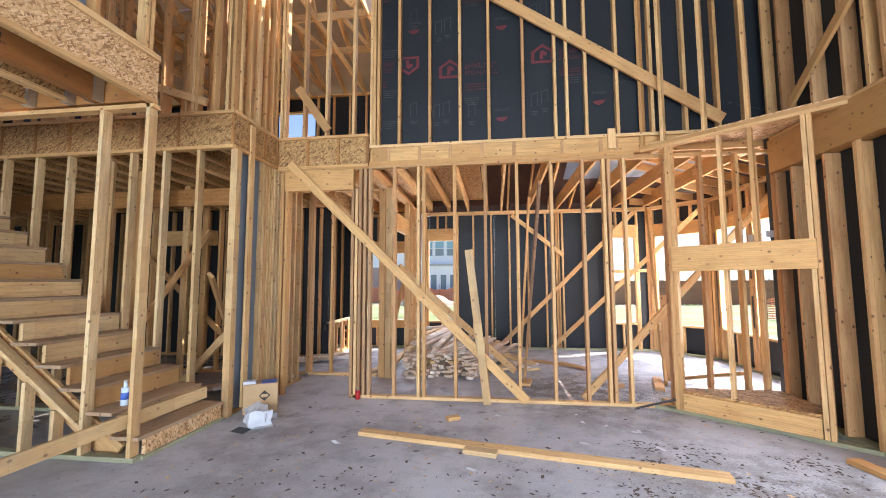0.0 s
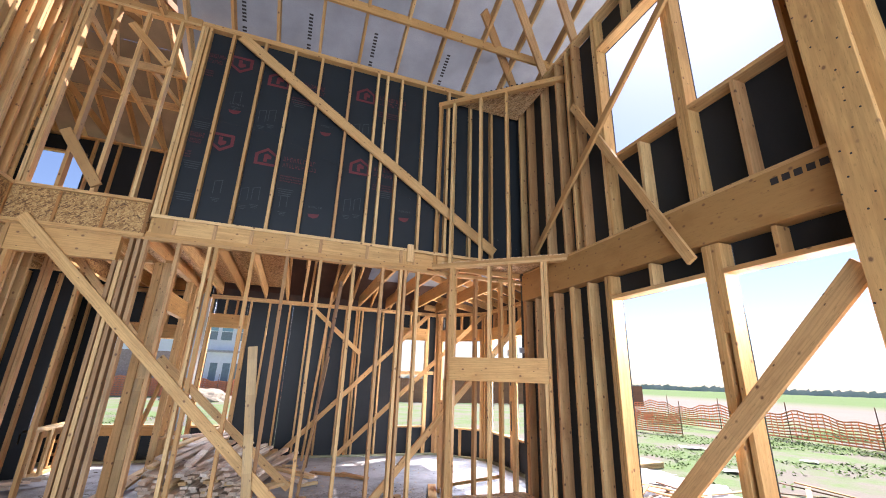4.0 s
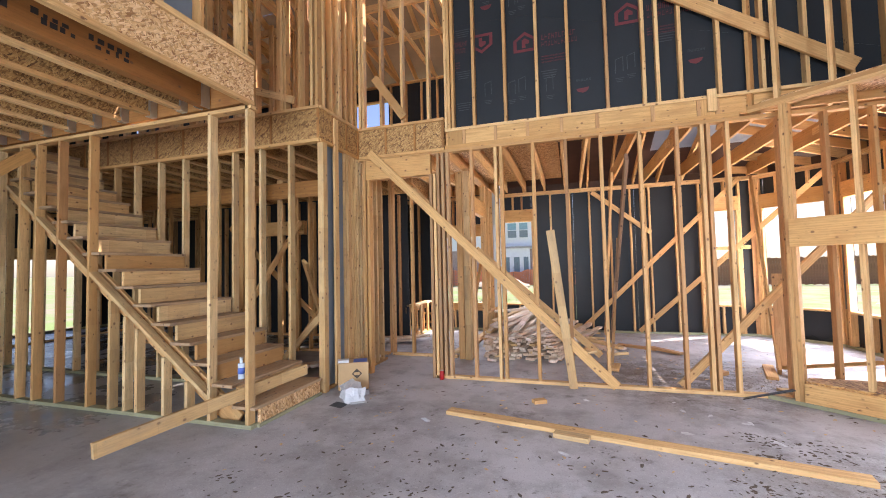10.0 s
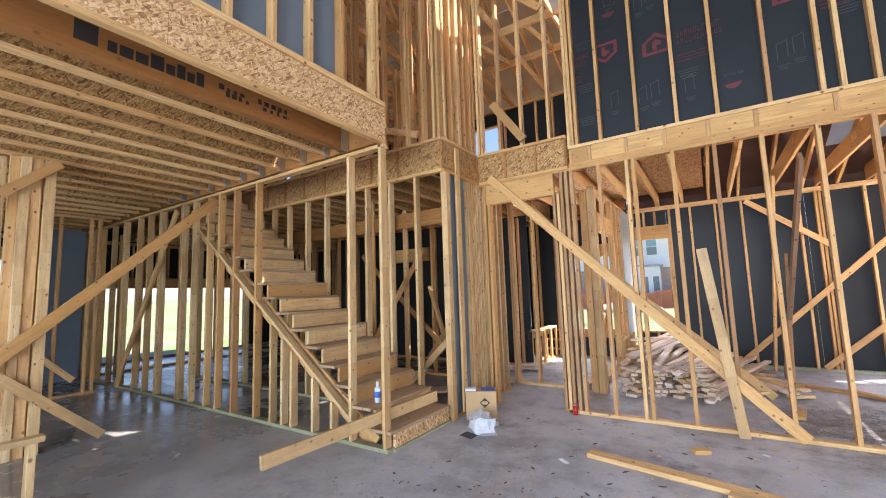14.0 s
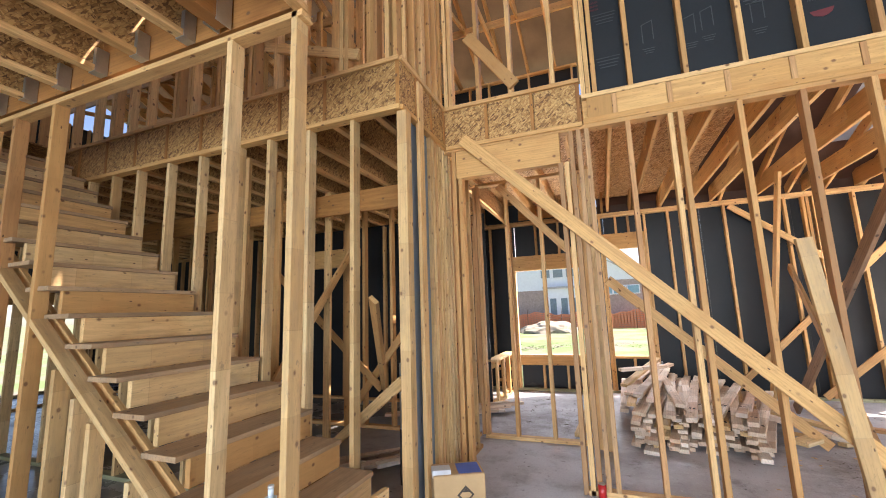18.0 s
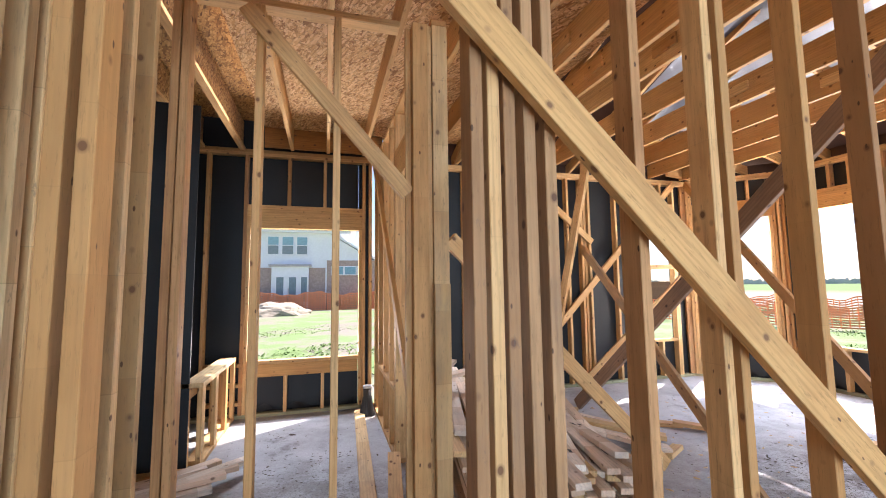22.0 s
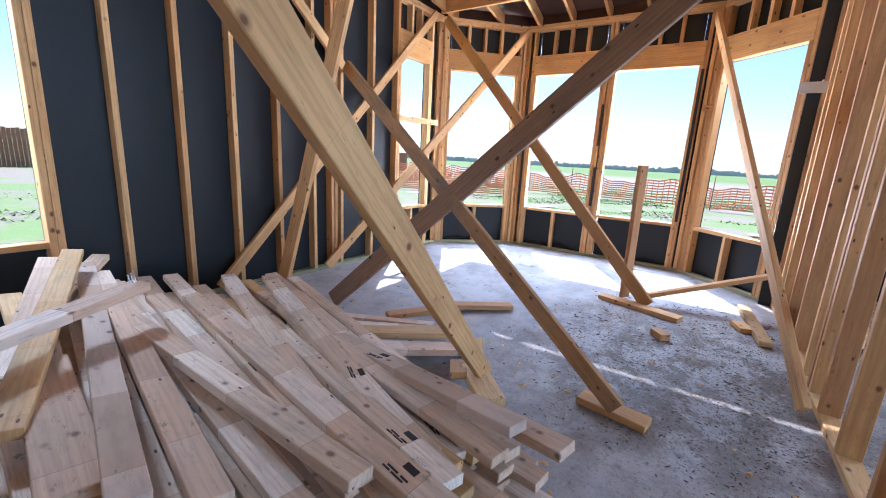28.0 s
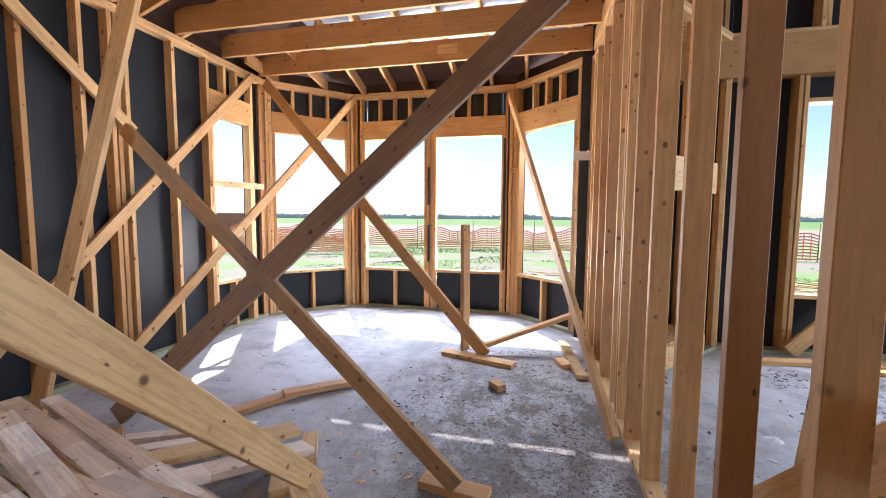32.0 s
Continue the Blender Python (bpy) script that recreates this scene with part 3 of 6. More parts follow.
sheet(w2, W2, 2.05, 2.95, 0.6, 2.95, -0.012, material=SHEATH_OUT, step=0.9)

# ---- back exterior wall, with the bathroom and nook windows ----
def felt_strip(wall, ln, s0, s1, depth, seed):
    """Torn black felt that shows along the foot of the sheathing."""
    R = random.Random(seed)
    bm = bmesh.new()
    n = max(3, int((s1 - s0) / 0.05))
    rows = []
    for k in range(n + 1):
        s = s0 + (s1 - s0) * k / n
        top = 0.09 + 0.035 * math.sin(k * 0.9 + seed) + R.uniform(-0.012, 0.012)
        rows.append((bm.verts.new(ln.at(s, depth - 0.006, 0.036)), bm.verts.new(ln.at(s, depth - 0.012 + R.uniform(-0.006, 0.006), top))))
    for (a, b), (c, d) in zip(rows, rows[1:]):
        bm.faces.new((a, c, d, b))
    bmesh.ops.solidify(bm, geom=bm.faces[:], thickness=0.003)
    part("black_felt", bm, BLACK_PLASTIC, wall)

def framed_wall(name, label, ln, studs, wins, z1, depth=D4, sheath=SHEATH, head=0.27, above=0.29):
    """Studs, plates, sheathing on the far side (n = depth) and windows (s0, s1, sill, top)."""
    w = empty(name, label, "wall", "structure")
    plate(w, ln, 0, ln.len, 0, depth, name="bottom_plate", material=TREATED)
    plate(w, ln, 0, ln.len, z1 - 2 * T, depth, name="top_plate")
    plate(w, ln, 0, ln.len, z1 - T, depth, name="top_plate")
    ends = [0.0]
    for s0, s1, sill, top in wins:
        plate(w, ln, s0, s1, sill - T, depth, name="window_sill")
        header(w, ln, s0 - 0.04, s1 + 0.04, top, top + head, depth)
        for s in (s0 - 0.02, s1 + 0.02):
            stud(w, ln, s, T, top, depth, name="jack_stud")
        for s in (s0 - 0.06, s1 + 0.06):
            stud(w, ln, s, T, z1 - 2 * T, depth)
        n = max(1, int((s1 - s0) / 0.55))
        for k in range(1, n + 1):
            stud(w, ln, s0 + (s1 - s0) * k / (n + 1), T, sill - T, depth, name="cripple_stud")
        n = max(2, int((s1 - s0) / above))
        for k in range(1, n + 1):
            stud(w, ln, s0 + (s1 - s0) * k / (n + 1), top + head, z1 - 2 * T, depth, name="cripple_stud")
        sheet(w, ln, s0, s1, 0.0, sill, depth + 0.002, material=sheath)
        if sill > 0.4:
            felt_strip(w, ln, s0 + 0.03, s1 - 0.03, depth, int(s0 * 10) + len(name))
        sheet(w, ln, s0, s1, top, z1, depth + 0.002, material=sheath)
        if s0 > ends[-1]:
            sheet(w, ln, ends[-1], s0, 0.0, z1, depth + 0.002, material=sheath)
        ends.append(s1)
    if ends[-1] < ln.len:
        sheet(w, ln, ends[-1], ln.len, 0.0, z1, depth + 0.002, material=sheath)
    for s in studs:
        stud(w, ln, s, T, z1 - 2 * T, depth)
    return w

BK = Line((3.58, 9.34), (-1.3, 9.34))
BK.n = Vector((0, 1, 0))
back = framed_wall("wall_back_nook", "exterior stud wall with dark grey sheathing", BK,
                   [3.58 - x for x in (-0.18, 0.225, 0.625, 1.03, 1.42, 1.65, 1.70, 1.78, 2.25)],
                   [(3.58 - 3.29, 3.58 - 2.73, 0.59, 2.42), (3.58 + 0.60, 3.58 + 1.2, 0.60, 2.42)], 3.07)
BB = Line((-1.40, 9.3), (-4.6, 9.3))
BB.n = Vector((0, 1, 0))
bath = framed_wall("wall_back_bath", "exterior stud wall with dark grey sheathing and a window opening", BB,
                   [0.03, 1.86, 2.03, 2.4, 2.72], [(0.17, 1.40, 0.62, 2.14)], 3.07, above=0.5)
header(bath, BB, 0.18, 1.39, 0.44, 0.58, depth=0.04, n0=-0.004, material=BEAM, name="sill_board")
for a, b, z in ((1.44, 1.84, 0.56), (1.44, 1.84, 0.34), (1.44, 1.84, 0.14)):
    plate(bath, BB, a, b, z, name="blocking", material=BEAM)
BE = Line((-4.6, 9.3), (-12.5, 9.3))
BE.n = Vector((0, 1, 0))
framed_wall("wall_back_far", "exterior stud wall with dark grey sheathing", BE, [0.4 * k for k in range(19)], [(2.0, 3.4, 0.6, 2.1)], 3.07)

# ---- bay of the nook ----
BAY = [(3.58, 9.34), (4.43, 8.49), (4.43, 6.22), (3.60, 5.39)]
BAYWIN = [[(0.13, 1.06, 0.59, 2.42)], [(0.17, 1.05, 0.59, 2.42), (1.22, 2.12, 0.59, 2.42)], [(0.13, 1.0, 0.59, 2.42)]]
for k in range(3):
    ln = Line(BAY[k], BAY[k + 1])
    ln.n = -ln.n if ln.n.x < 0 else ln.n
    framed_wall("wall_bay_%d" % (k + 1), "bay wall framed in pine with open windows and grey sheathing below", ln,
                [0.03, ln.len - 0.03], BAYWIN[k], 3.07, sheath=SHEATH, head=0.26)

bay_seal = empty("bay_seal_strip", "black foam strips on the bay window posts", "trim", "structure")
for y, z0, z1 in ((7.372, 0.70, 1.22), (7.372, 1.50, 2.02), (6.325, 0.62, 2.38), (8.41, 0.62, 2.38)):
    box_part(bay_seal, "strip", (4.422, y - 0.016, z0), (4.4285, y + 0.016, z1), BLACK_PLASTIC, bev=0)

# ---- right exterior wall of the living room ----
RW = Line((3.47, 5.27), (3.47, -4.5))
RW.n = Vector((1, 0, 0))
right = empty("wall_right", "tall exterior stud wall with dark grey sheathing and large openings", "wall", "structure")
def ry(y):
    return 5.27 - y
plate(right, RW, 0, RW.len, 0, D6, name="bottom_plate", material=TREATED)
RIGHT_LOW = [(ry(3.43), ry(2.365), 0.60, 2.43), (ry(2.207), ry(1.40), 0.60, 2.43), (ry(0.55), ry(-0.45), 0.59, 2.4), (ry(-0.7), ry(-1.7), 0.59, 2.4)]
RIGHT_UP = [(ry(3.30), ry(2.391), 4.01, 5.55), (ry(2.268), ry(1.47), 4.01, 5.55), (ry(0.55), ry(-0.45), 4.08, 5.55), (ry(-0.7), ry(-1.7), 4.08, 5.55)]
for wins, lo, hi in ((RIGHT_LOW, 0.0, 2.68), (RIGHT_UP, 3.072, 6.05)):
    at = 0.0
    for s0, s1, sill, top in wins:
        sheet(right, RW, at, s0, lo, hi, D6 + 0.002)
        sheet(right, RW, s0, s1, lo, sill, D6 + 0.002)
        sheet(right, RW, s0, s1, top, hi, D6 + 0.002)
        plate(right, RW, s0 - 0.02, s1 + 0.02, sill - T, D6, name="window_sill")
        plate(right, RW, s0 - 0.02, s1 + 0.02, top, D6, name="window_head")
        for s in (s0 - 0.02, s1 + 0.02):
            stud(right, RW, s, lo + T, hi, D6, name="jack_stud", material=BEAM)
        s = (s0 + s1) / 2
        stud(right, RW, s, lo + T, sill - T, D6, name="cripple_stud")
        stud(right, RW, s, top + T, hi, D6, name="cripple_stud")
        at = s1
    sheet(right, RW, at, RW.len, lo, hi, D6 + 0.002)
sheet(right, RW, 0, RW.len, 2.68, 3.072, D6 + 0.002)
for y in (5.15, 4.89, 4.45, 4.11, 3.79, 3.50, 0.78, 0.70, -1.85, -2.2, -2.6, -3.0, -3.4, -3.8, -4.2):
    stud(right, RW, ry(y), T, 2.68, D6, material=PINE_RED if y in (5.15, 4.89, 4.45) else None)
for y in (5.2, 4.95, 4.53, 4.155, 3.92, 3.77, 3.36, 0.78, 0.70, -1.85, -2.2, -2.6, -3.0, -3.4, -3.8, -4.2):
    stud(right, RW, ry(y), 3.11, 6.05, D6, material=PINE_RED if y in (4.95, 4.53, 4.155, 3.77) else None)
stud(right, RW, ry(2.307), T, 2.68, D6, name="mullion_stud", material=BEAM)
stud(right, RW, ry(2.266), T, 1.98, D6 - 0.05, n0=0.05, name="mullion_stud", material=PINE_RED)
stud(right, RW, ry(2.266), 1.98, 2.68, D6, name="mullion_stud", material=BEAM)
stud(right, RW, ry(2.33), 3.11, 6.05, D6, name="mullion_stud", material=BEAM)
header(right, RW, ry(5.2), ry(1.38), 2.69, 3.07, D6 + 0.02, n0=-0.02)
plate(right, RW, ry(5.2), ry(1.38), 3.072, D6, name="sole_plate")
plate(right, RW, 0, RW.len, 6.05, D6, name="top_plate")
member(right, "post", (3.46, 1.178, 0), (3.46, 1.178, 6.05), 0.355, 0.14, (0, 1, 0), BEAM)
member(right, "post_face", (3.365, 1.215, 0), (3.365, 1.215, 6.05), 0.25, 0.045, (0, 1, 0), BEAM)
nail_mesh = mesh_from(bevel_box(0.002, 0.011, 0.011, 0.002), "nail", PRINT_BLACK)
NAILS = random.Random(17)
for k in range(66):
    nail = part("nail", nail_mesh, None, right)
    nail.location = (3.3418, 1.105 + 0.045 * NAILS.randrange(6) + NAILS.uniform(-0.008, 0.008), 0.25 + 0.085 * k + NAILS.uniform(-0.03, 0.03))
# braces nailed over the openings
board_on(right, RW, ry(3.74), 5.01, ry(2.41), 2.57, -0.06, name="brace", material=PINE)
board_on(right, RW, ry(2.2), 5.24, ry(4.70), 3.28, -0.09, name="brace", wide=0.085)
board_on(right, RW, ry(3.47), 0.05, ry(1.36), 2.28, -0.05, name="brace", wide=0.14)

box_part(right, "corner_sheathing", (3.575, 4.95, 0.0), (3.59, 5.46, 6.05), SHEATH, bev=0)

# ---- corner fireplace framing ----
DG = Line((2.08, 5.30), (3.55, 4.02))
diag = empty("wall_corner", "angled stud wall in the corner with a low platform opening", "wall", "structure")
plate(diag, DG, 0, DG.len, 0, name="bottom_plate", material=TREATED)
for s in (0.29, 0.33, 1.505, 1.548, 1.86):
    stud(diag, DG, s, T, 3.03)
stud(diag, DG, 0.81, 0.25, 3.03, n0=0.02)
stud(diag, DG, 1.09, 1.85, 3.03, name="cripple_stud")
header(diag, DG, 0.31, 1.54, 1.565, 1.845, depth=0.04, n0=-0.042)
plate(diag, DG, 0, DG.len, 3.03)
plate(diag, DG, 0, DG.len, 3.068)
for s in (0.03, 0.26, 0.69, 1.085):
    stud(diag, DG, s, 3.106, 5.72)
plate(diag, DG, 0, DG.len, 5.72)
plate(diag, DG, 0, DG.len, 5.758)
hearth = empty("hearth_platform", "low raised platform of strand board on timber", "platform")
member(hearth, "front_board", DG.at(0.36, -0.02, 0.14), DG.at(1.48, -0.02, 0.14), 0.038, 0.18, DG.n, BEAM)
bm = bmesh.new()
def prism(bm, pts, z0, z1):
    lo = [bm.verts.new((x, y, z0)) for x, y in pts]
    hi = [bm.verts.new((x, y, z1)) for x, y in pts]
    bm.faces.new(lo[::-1]), bm.faces.new(hi)
    for i in range(len(pts)):
        j = (i + 1) % len(pts)
        bm.faces.new((lo[i], lo[j], hi[j], hi[i]))
    bmesh.ops.recalc_face_normals(bm, faces=bm.faces[:])
    return bm
a, b = DG.at(0.36, -0.0), DG.at(1.48, -0.0)
part("deck", prism(bm, [(a.x, a.y), (b.x, b.y), (3.4, 4.5), (3.4, 5.2), (2.44, 5.2)], 0.23, 0.252), OSB_DARK, hearth)
for s in (0.6, 1.35):
    p = DG.at(s, 0.2)
    box_part(hearth, "support", (p.x - 0.04, p.y - 0.04, 0.0), (p.x + 0.04, p.y + 0.04, 0.23), PINE)
chase = empty("chase_lid", "strand board lids inside the corner chase", "ceiling", "structure")
for z in (3.11, 5.80):
    part("deck", prism(bmesh.new(), [(2.20, 5.25), (3.46, 4.15), (3.46, 5.25)], z, z + 0.02), OSB, chase)

# ---- stairs ----
stairs = empty("staircase", "straight rough timber staircase with pine treads and risers", "stairs")
RISE, RUN, SX = 0.187, 0.2575, -2.60
for k in range(17):
    x, z = SX - RUN * k, 0.195 + RISE * k
    low = 0.03 if k == 0 else z - RISE + 0.001
    # Mostly pale pine, so the lit look of the risers is in the colour
    lot = (PINE_PALE, PINE, PINE_PALE, PINE_PALE, PINE)[(k * 3) % 5]
    member(stairs, "tread", (x - 0.132, 3.25, z - 0.015), (x - 0.132, 4.30 - 0.004 * (k % 3), z - 0.015), 0.030, 0.264, UP, TREAD)
    member(stairs, "riser", (x - 0.031, 3.34 + 0.004 * (k % 2), (low + z - 0.031) / 2), (x - 0.031, 4.29, (low + z - 0.031) / 2), z - 0.031 - low, T, UP, OSB if k == 0 else lot)
for y in (3.375, 3.8, 4.25):
    member(stairs, "stringer", (SX - 0.30, y, 0.0), (SX - 0.30 - RUN * 15.6, y, RISE * 15.6), 0.20, T, UP, PINE)
box_part(stairs, "base_board", (-2.66, 3.3, 0.0), (-2.59, 4.3, 0.029), TREATED)

NW = Line((-2.62, 3.23), (-11.0, 3.23))
NW.n = Vector((0, 1, 0))
near = empty("wall_stair_near", "stud wall beside the stairs with a raking plate", "wall", "structure")
plate(near, NW, 0, NW.len, 0, name="bottom_plate", material=TREATED)
plate(near, NW, 0, NW.len, 2.98)
stud(near, NW, 0.05, T, 3.02, material=PINE_PALE)
stud(near, NW, 0.50, T, 2.98, material=PINE_PALE)
for s in (2.175, 2.68, 3.07):
    stud(near, NW, s, T, 2.98, material=PINE_RED if s == 2.68 else None)
for s in (0.78, 1.08, 1.45, 1.62, 1.84):
    stud(near, NW, s, T, 0.18 + (s - 0.5) * 0.735, material=PINE_PALE)
member(near, "raking_plate", NW.at(0.5, 0.045, 0.24), NW.at(3.62, 0.045, 0.24 + 3.12 * 0.735), D4, T, (0, 1, 0), PINE_PALE)
# Pale pine mixed in to lighten this row as front daylight would
for s in (3.36, 3.79, 4.12, 4.17, 4.85, 4.90, 5.32, 5.74, 6.31, 6.36, 6.88, 7.44, 7.94, 8.3):
    stud(near, NW, s, T, 2.98, material=PINE_PALE if int(s * 100) % 3 else PINE)
far = empty("wall_stair_far", "stud wall on the far side of the stairs", "wall", "structure")
FW = Line((-2.69, 4.33), (-8.6, 4.33))
FW.n = Vector((0, 1, 0))
plate(far, FW, 0, FW.len, 0, name="bottom_plate", material=TREATED)
# All pale pine, with the daylight on the row put into its colour
for s in (0.367, 0.80, 1.229, 1.594, 2.07, 2.513, 2.968, 3.37, 3.78, 4.18, 4.59, 5.0, 5.4, 5.8):
    stud(far, FW, s, T, 2.985, material=PINE_PALE)
loose = empty("handrail_board", "long pine board nailed across the foot of the stairs", "board")
member(loose, "board", (-2.93, 2.13, 0.25), (-2.585, 4.0, 0.37), 0.035, 0.11, (1, 0, 0), PINE_PALE)

# ---- upper floor at the left ----
EDGE = Line((-2.62, 3.27), (-2.62, -4.5))
EDGE.n = Vector((-1, 0, 0))
e = empty("floor_edge", "long strand board floor edge over the living room", "floor rim", "structure")
for k in range(4):
    s0, s1 = k * 2.0, min(k * 2.0 + 2.0, EDGE.len)
    member(e, "strand_board", EDGE.at((s0 + s1) / 2, 0.014, 3.05), EDGE.at((s0 + s1) / 2, 0.014, 3.40), 0.028, s1 - s0 - 0.003, EDGE.n, OSB, bev=0)
member(e, "lower_flange", EDGE.at(0, 0.02, 3.035), EDGE.at(EDGE.len, 0.02, 3.035), 0.06, 0.04, EDGE.n, PINE)
member(e, "sole_plate", EDGE.at(0, 0.03, 3.43), EDGE.at(EDGE.len, 0.03, 3.43), 0.09, 0.05, EDGE.n, PINE)
joists = empty("ceiling_joists", "row of strand board joists with pale flanges on steel hangers", "ceiling", "structure")
for k in range(22):
    x = -3.42 - 0.405 * k
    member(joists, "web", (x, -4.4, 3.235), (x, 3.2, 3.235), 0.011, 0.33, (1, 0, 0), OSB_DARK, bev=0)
    member(joists, "flange", (x, -4.4, 3.06), (x, 3.2, 3.06), 0.06, 0.038, (1, 0, 0), PINE)
    member(joists, "flange", (x, -4.4, 3.41), (x, 3.2, 3.41), 0.06, 0.038, (1, 0, 0), PINE)
    if k < 10:
        box_part(joists, "hanger", (x - 0.034, 3.15, 3.035), (x + 0.034, 3.222, 3.2), STEEL, bev=0)
member(joists, "veneer_beam", (-3.145, -4.4, 3.22), (-3.145, 3.2, 3.22), 0.09, 0.36, (1, 0, 0), LVL)
box_part(None, "floor_deck", (-12.5, -4.5, 3.435), (-2.66, 3.23, 3.453), OSB_DARK)
tagged(bpy.data.objects["floor_deck"], "strand board deck above the joists", "ceiling", kind="structure")
box_part(joists, "beam_hanger", (-3.195, 3.12, 3.03), (-3.185, 3.215, 3.36), STEEL, bev=0)
box_part(joists, "beam_hanger", (-3.105, 3.12, 3.03), (-3.095, 3.215, 3.36), STEEL, bev=0)
member(joists, "end_beam", (-2.66, 3.25, 3.22), (-12.4, 3.25, 3.22), 0.045, 0.36, (0, 1, 0), LVL)

nroof_posts = empty("bay_corner_posts", "built-up posts in the corners of the bay", "wall", "structure")
for (cx, cy), ang in (((3.58, 9.34), 67.5), ((4.43, 8.49), 22.5), ((4.43, 6.22), -22.5), ((3.60, 5.39), -67.5)):
    bx, by = math.cos(radians(ang)), math.sin(radians(ang))
    member(nroof_posts, "corner_post", (cx + 0.07 * bx, cy + 0.07 * by, 0.0), (cx + 0.07 * bx, cy + 0.07 * by, 3.04), 0.11, 0.12, (bx, by, 0), PINE_RED)

# ---- nook ceiling and roof ----
nj = empty("nook_ceiling_joists", "pine ceiling joists spanning the nook", "ceiling", "structure")
for k, x in enumerate((-0.70, -0.28, 0.14, 0.46, 1.06, 1.67, 2.29, 2.89, 3.50)):
    member(nj, "joist", (x, 5.37, 3.19), (x, 9.33, 3.19), T, 0.235, (1, 0, 0), PINE)
    member(nj, "block", (x - 0.02, 6.4 + 0.2 * (k % 3), 3.2), (x - 0.02, 6.62 + 0.2 * (k % 3), 3.2), T, 0.09, (1, 0, 0), PINE)
box_part(None, "nook_deck", (-2.66, 5.37, 3.31), (0.08, 9.3, 3.33), OSB)
tagged(bpy.data.objects["nook_deck"], "strand board deck over part of the nook", "ceiling", kind="structure")
for x in (-2.36, -1.95, -1.52, -1.11):
    member(nj, "joist", (x, 5.37, 3.19), (x, 9.27, 3.19), T, 0.235, (1, 0, 0), PINE)
member(nj, "header_board", (-2.66, 9.2, 3.19), (-1.3, 9.2, 3.19), T, 0.235, (0, 1, 0), LVL)

# roof over the nook: rafters under foil deck panels that rise to the tall wall
deck_edge = empty("bath_wall_edge", "grey sheathed band above the bathroom wall", "wall", "structure")
nroof = empty("nook_roof", "low roof with pine rafters under a foil-faced deck", "roof", "structure")
def slope(y):
    return 3.16 + (9.62 - y) * 0.36
def nook_z(x, y):
    return min(slope(y), 3.10 + (4.92 - x) * 0.30)
for k in range(9):
    x = -1.2 + 0.45 * k
    member(nroof, "rafter", (x, 9.55, slope(9.55) - 0.09), (x, 5.4, slope(5.4) - 0.09), T, 0.14, (1, 0, 0), PINE)
for k in range(9):
    y = 5.6 + 0.46 * k
    member(nroof, "jack_rafter", (4.85, y, 3.03), (2.6 if y < 8 else 3.2, y, nook_z(2.6 if y < 8 else 3.2, y) - 0.09), T, 0.14, (0, 1, 0), PINE)
def strip(bm, pts):
    bm.faces.new([bm.verts.new(p) for p in pts])
low, high = bmesh.new(), bmesh.new()
XS = ((-1.28, -0.3), (-0.3, 0.7), (0.7, 1.7), (1.7, 2.5), (2.5, 3.0), (3.0, 3.385), (3.385, 3.9), (3.9, 4.4), (4.4, 4.92))
for x0, x1 in XS:
    for k in range(8):
        y0, y1 = 9.62 - 0.5325 * k, 9.62 - 0.5325 * (k + 1)
        gap = 0.014 if x0 == 3.385 and 6.4 < y1 < 8.1 else 0.0
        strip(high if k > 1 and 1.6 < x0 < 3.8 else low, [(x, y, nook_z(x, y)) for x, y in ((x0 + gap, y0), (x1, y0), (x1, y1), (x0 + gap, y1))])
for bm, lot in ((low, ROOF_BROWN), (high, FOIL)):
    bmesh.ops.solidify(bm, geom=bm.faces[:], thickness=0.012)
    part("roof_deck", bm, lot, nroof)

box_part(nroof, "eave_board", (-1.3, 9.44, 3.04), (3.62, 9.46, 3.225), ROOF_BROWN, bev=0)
for (x0, y0), (x1, y1) in zip(BAY, BAY[1:]):
    ln = Line((x0, y0), (x1, y1))
    ln.n = -ln.n if ln.n.x < 0 else ln.n
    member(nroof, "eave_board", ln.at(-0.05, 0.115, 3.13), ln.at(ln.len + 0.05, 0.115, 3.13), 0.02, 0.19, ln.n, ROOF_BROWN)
box_part(deck_edge, "edge_board", (-12.5, 9.405, 3.0), (-1.3, 9.425, 3.45), SHEATH, bev=0)

# ---- roofs over the tall rooms ----
roof = empty("main_roof", "high roof of pine rafters under silver foil-faced deck panels", "roof", "structure")
for k in range(11):
    x = -1.55 + 0.58 * k
    member(roof, "rafter", (x, 5.9, 5.95), (x, 0.2, 8.35), T, 0.18, (1, 0, 0), PINE)
    member(roof, "rafter", (x, -5.4, 5.95), (x, 0.2, 8.35), T, 0.18, (1, 0, 0), PINE)
for y, z in ((4.55, 6.42), (3.1, 7.0)):
    member(roof, "collar_board", (-1.6, y, z), (4.0, y, z), T, 0.14, (0, 1, 0), PINE)
for k in range(5):
    member(roof, "hip_rafter", (3.6, 5.3 - 0.75 * k, 6.1), (2.35 - 0.35 * k, 4.2 - 0.9 * k, 6.66 + 0.36 * k), T, 0.14, (0, 1, 0.2), PINE_RED)
bm = bmesh.new()
for y0, y1 in ((6.3, 0.2), (-5.6, 0.2)):
    for k in range(5):
        a, b = y0 + (y1 - y0) * k / 5, y0 + (y1 - y0) * (k + 1) / 5
        za, zb = 5.90 + 2.58 * k / 5, 5.90 + 2.58 * (k + 1) / 5
        for x0, x1 in ((-1.7, 0.3), (0.3, 2.5), (2.5, 4.3)):
            strip(bm, [(x0, a, za), (x1, a, za), (x1, b, zb), (x0, b, zb)])
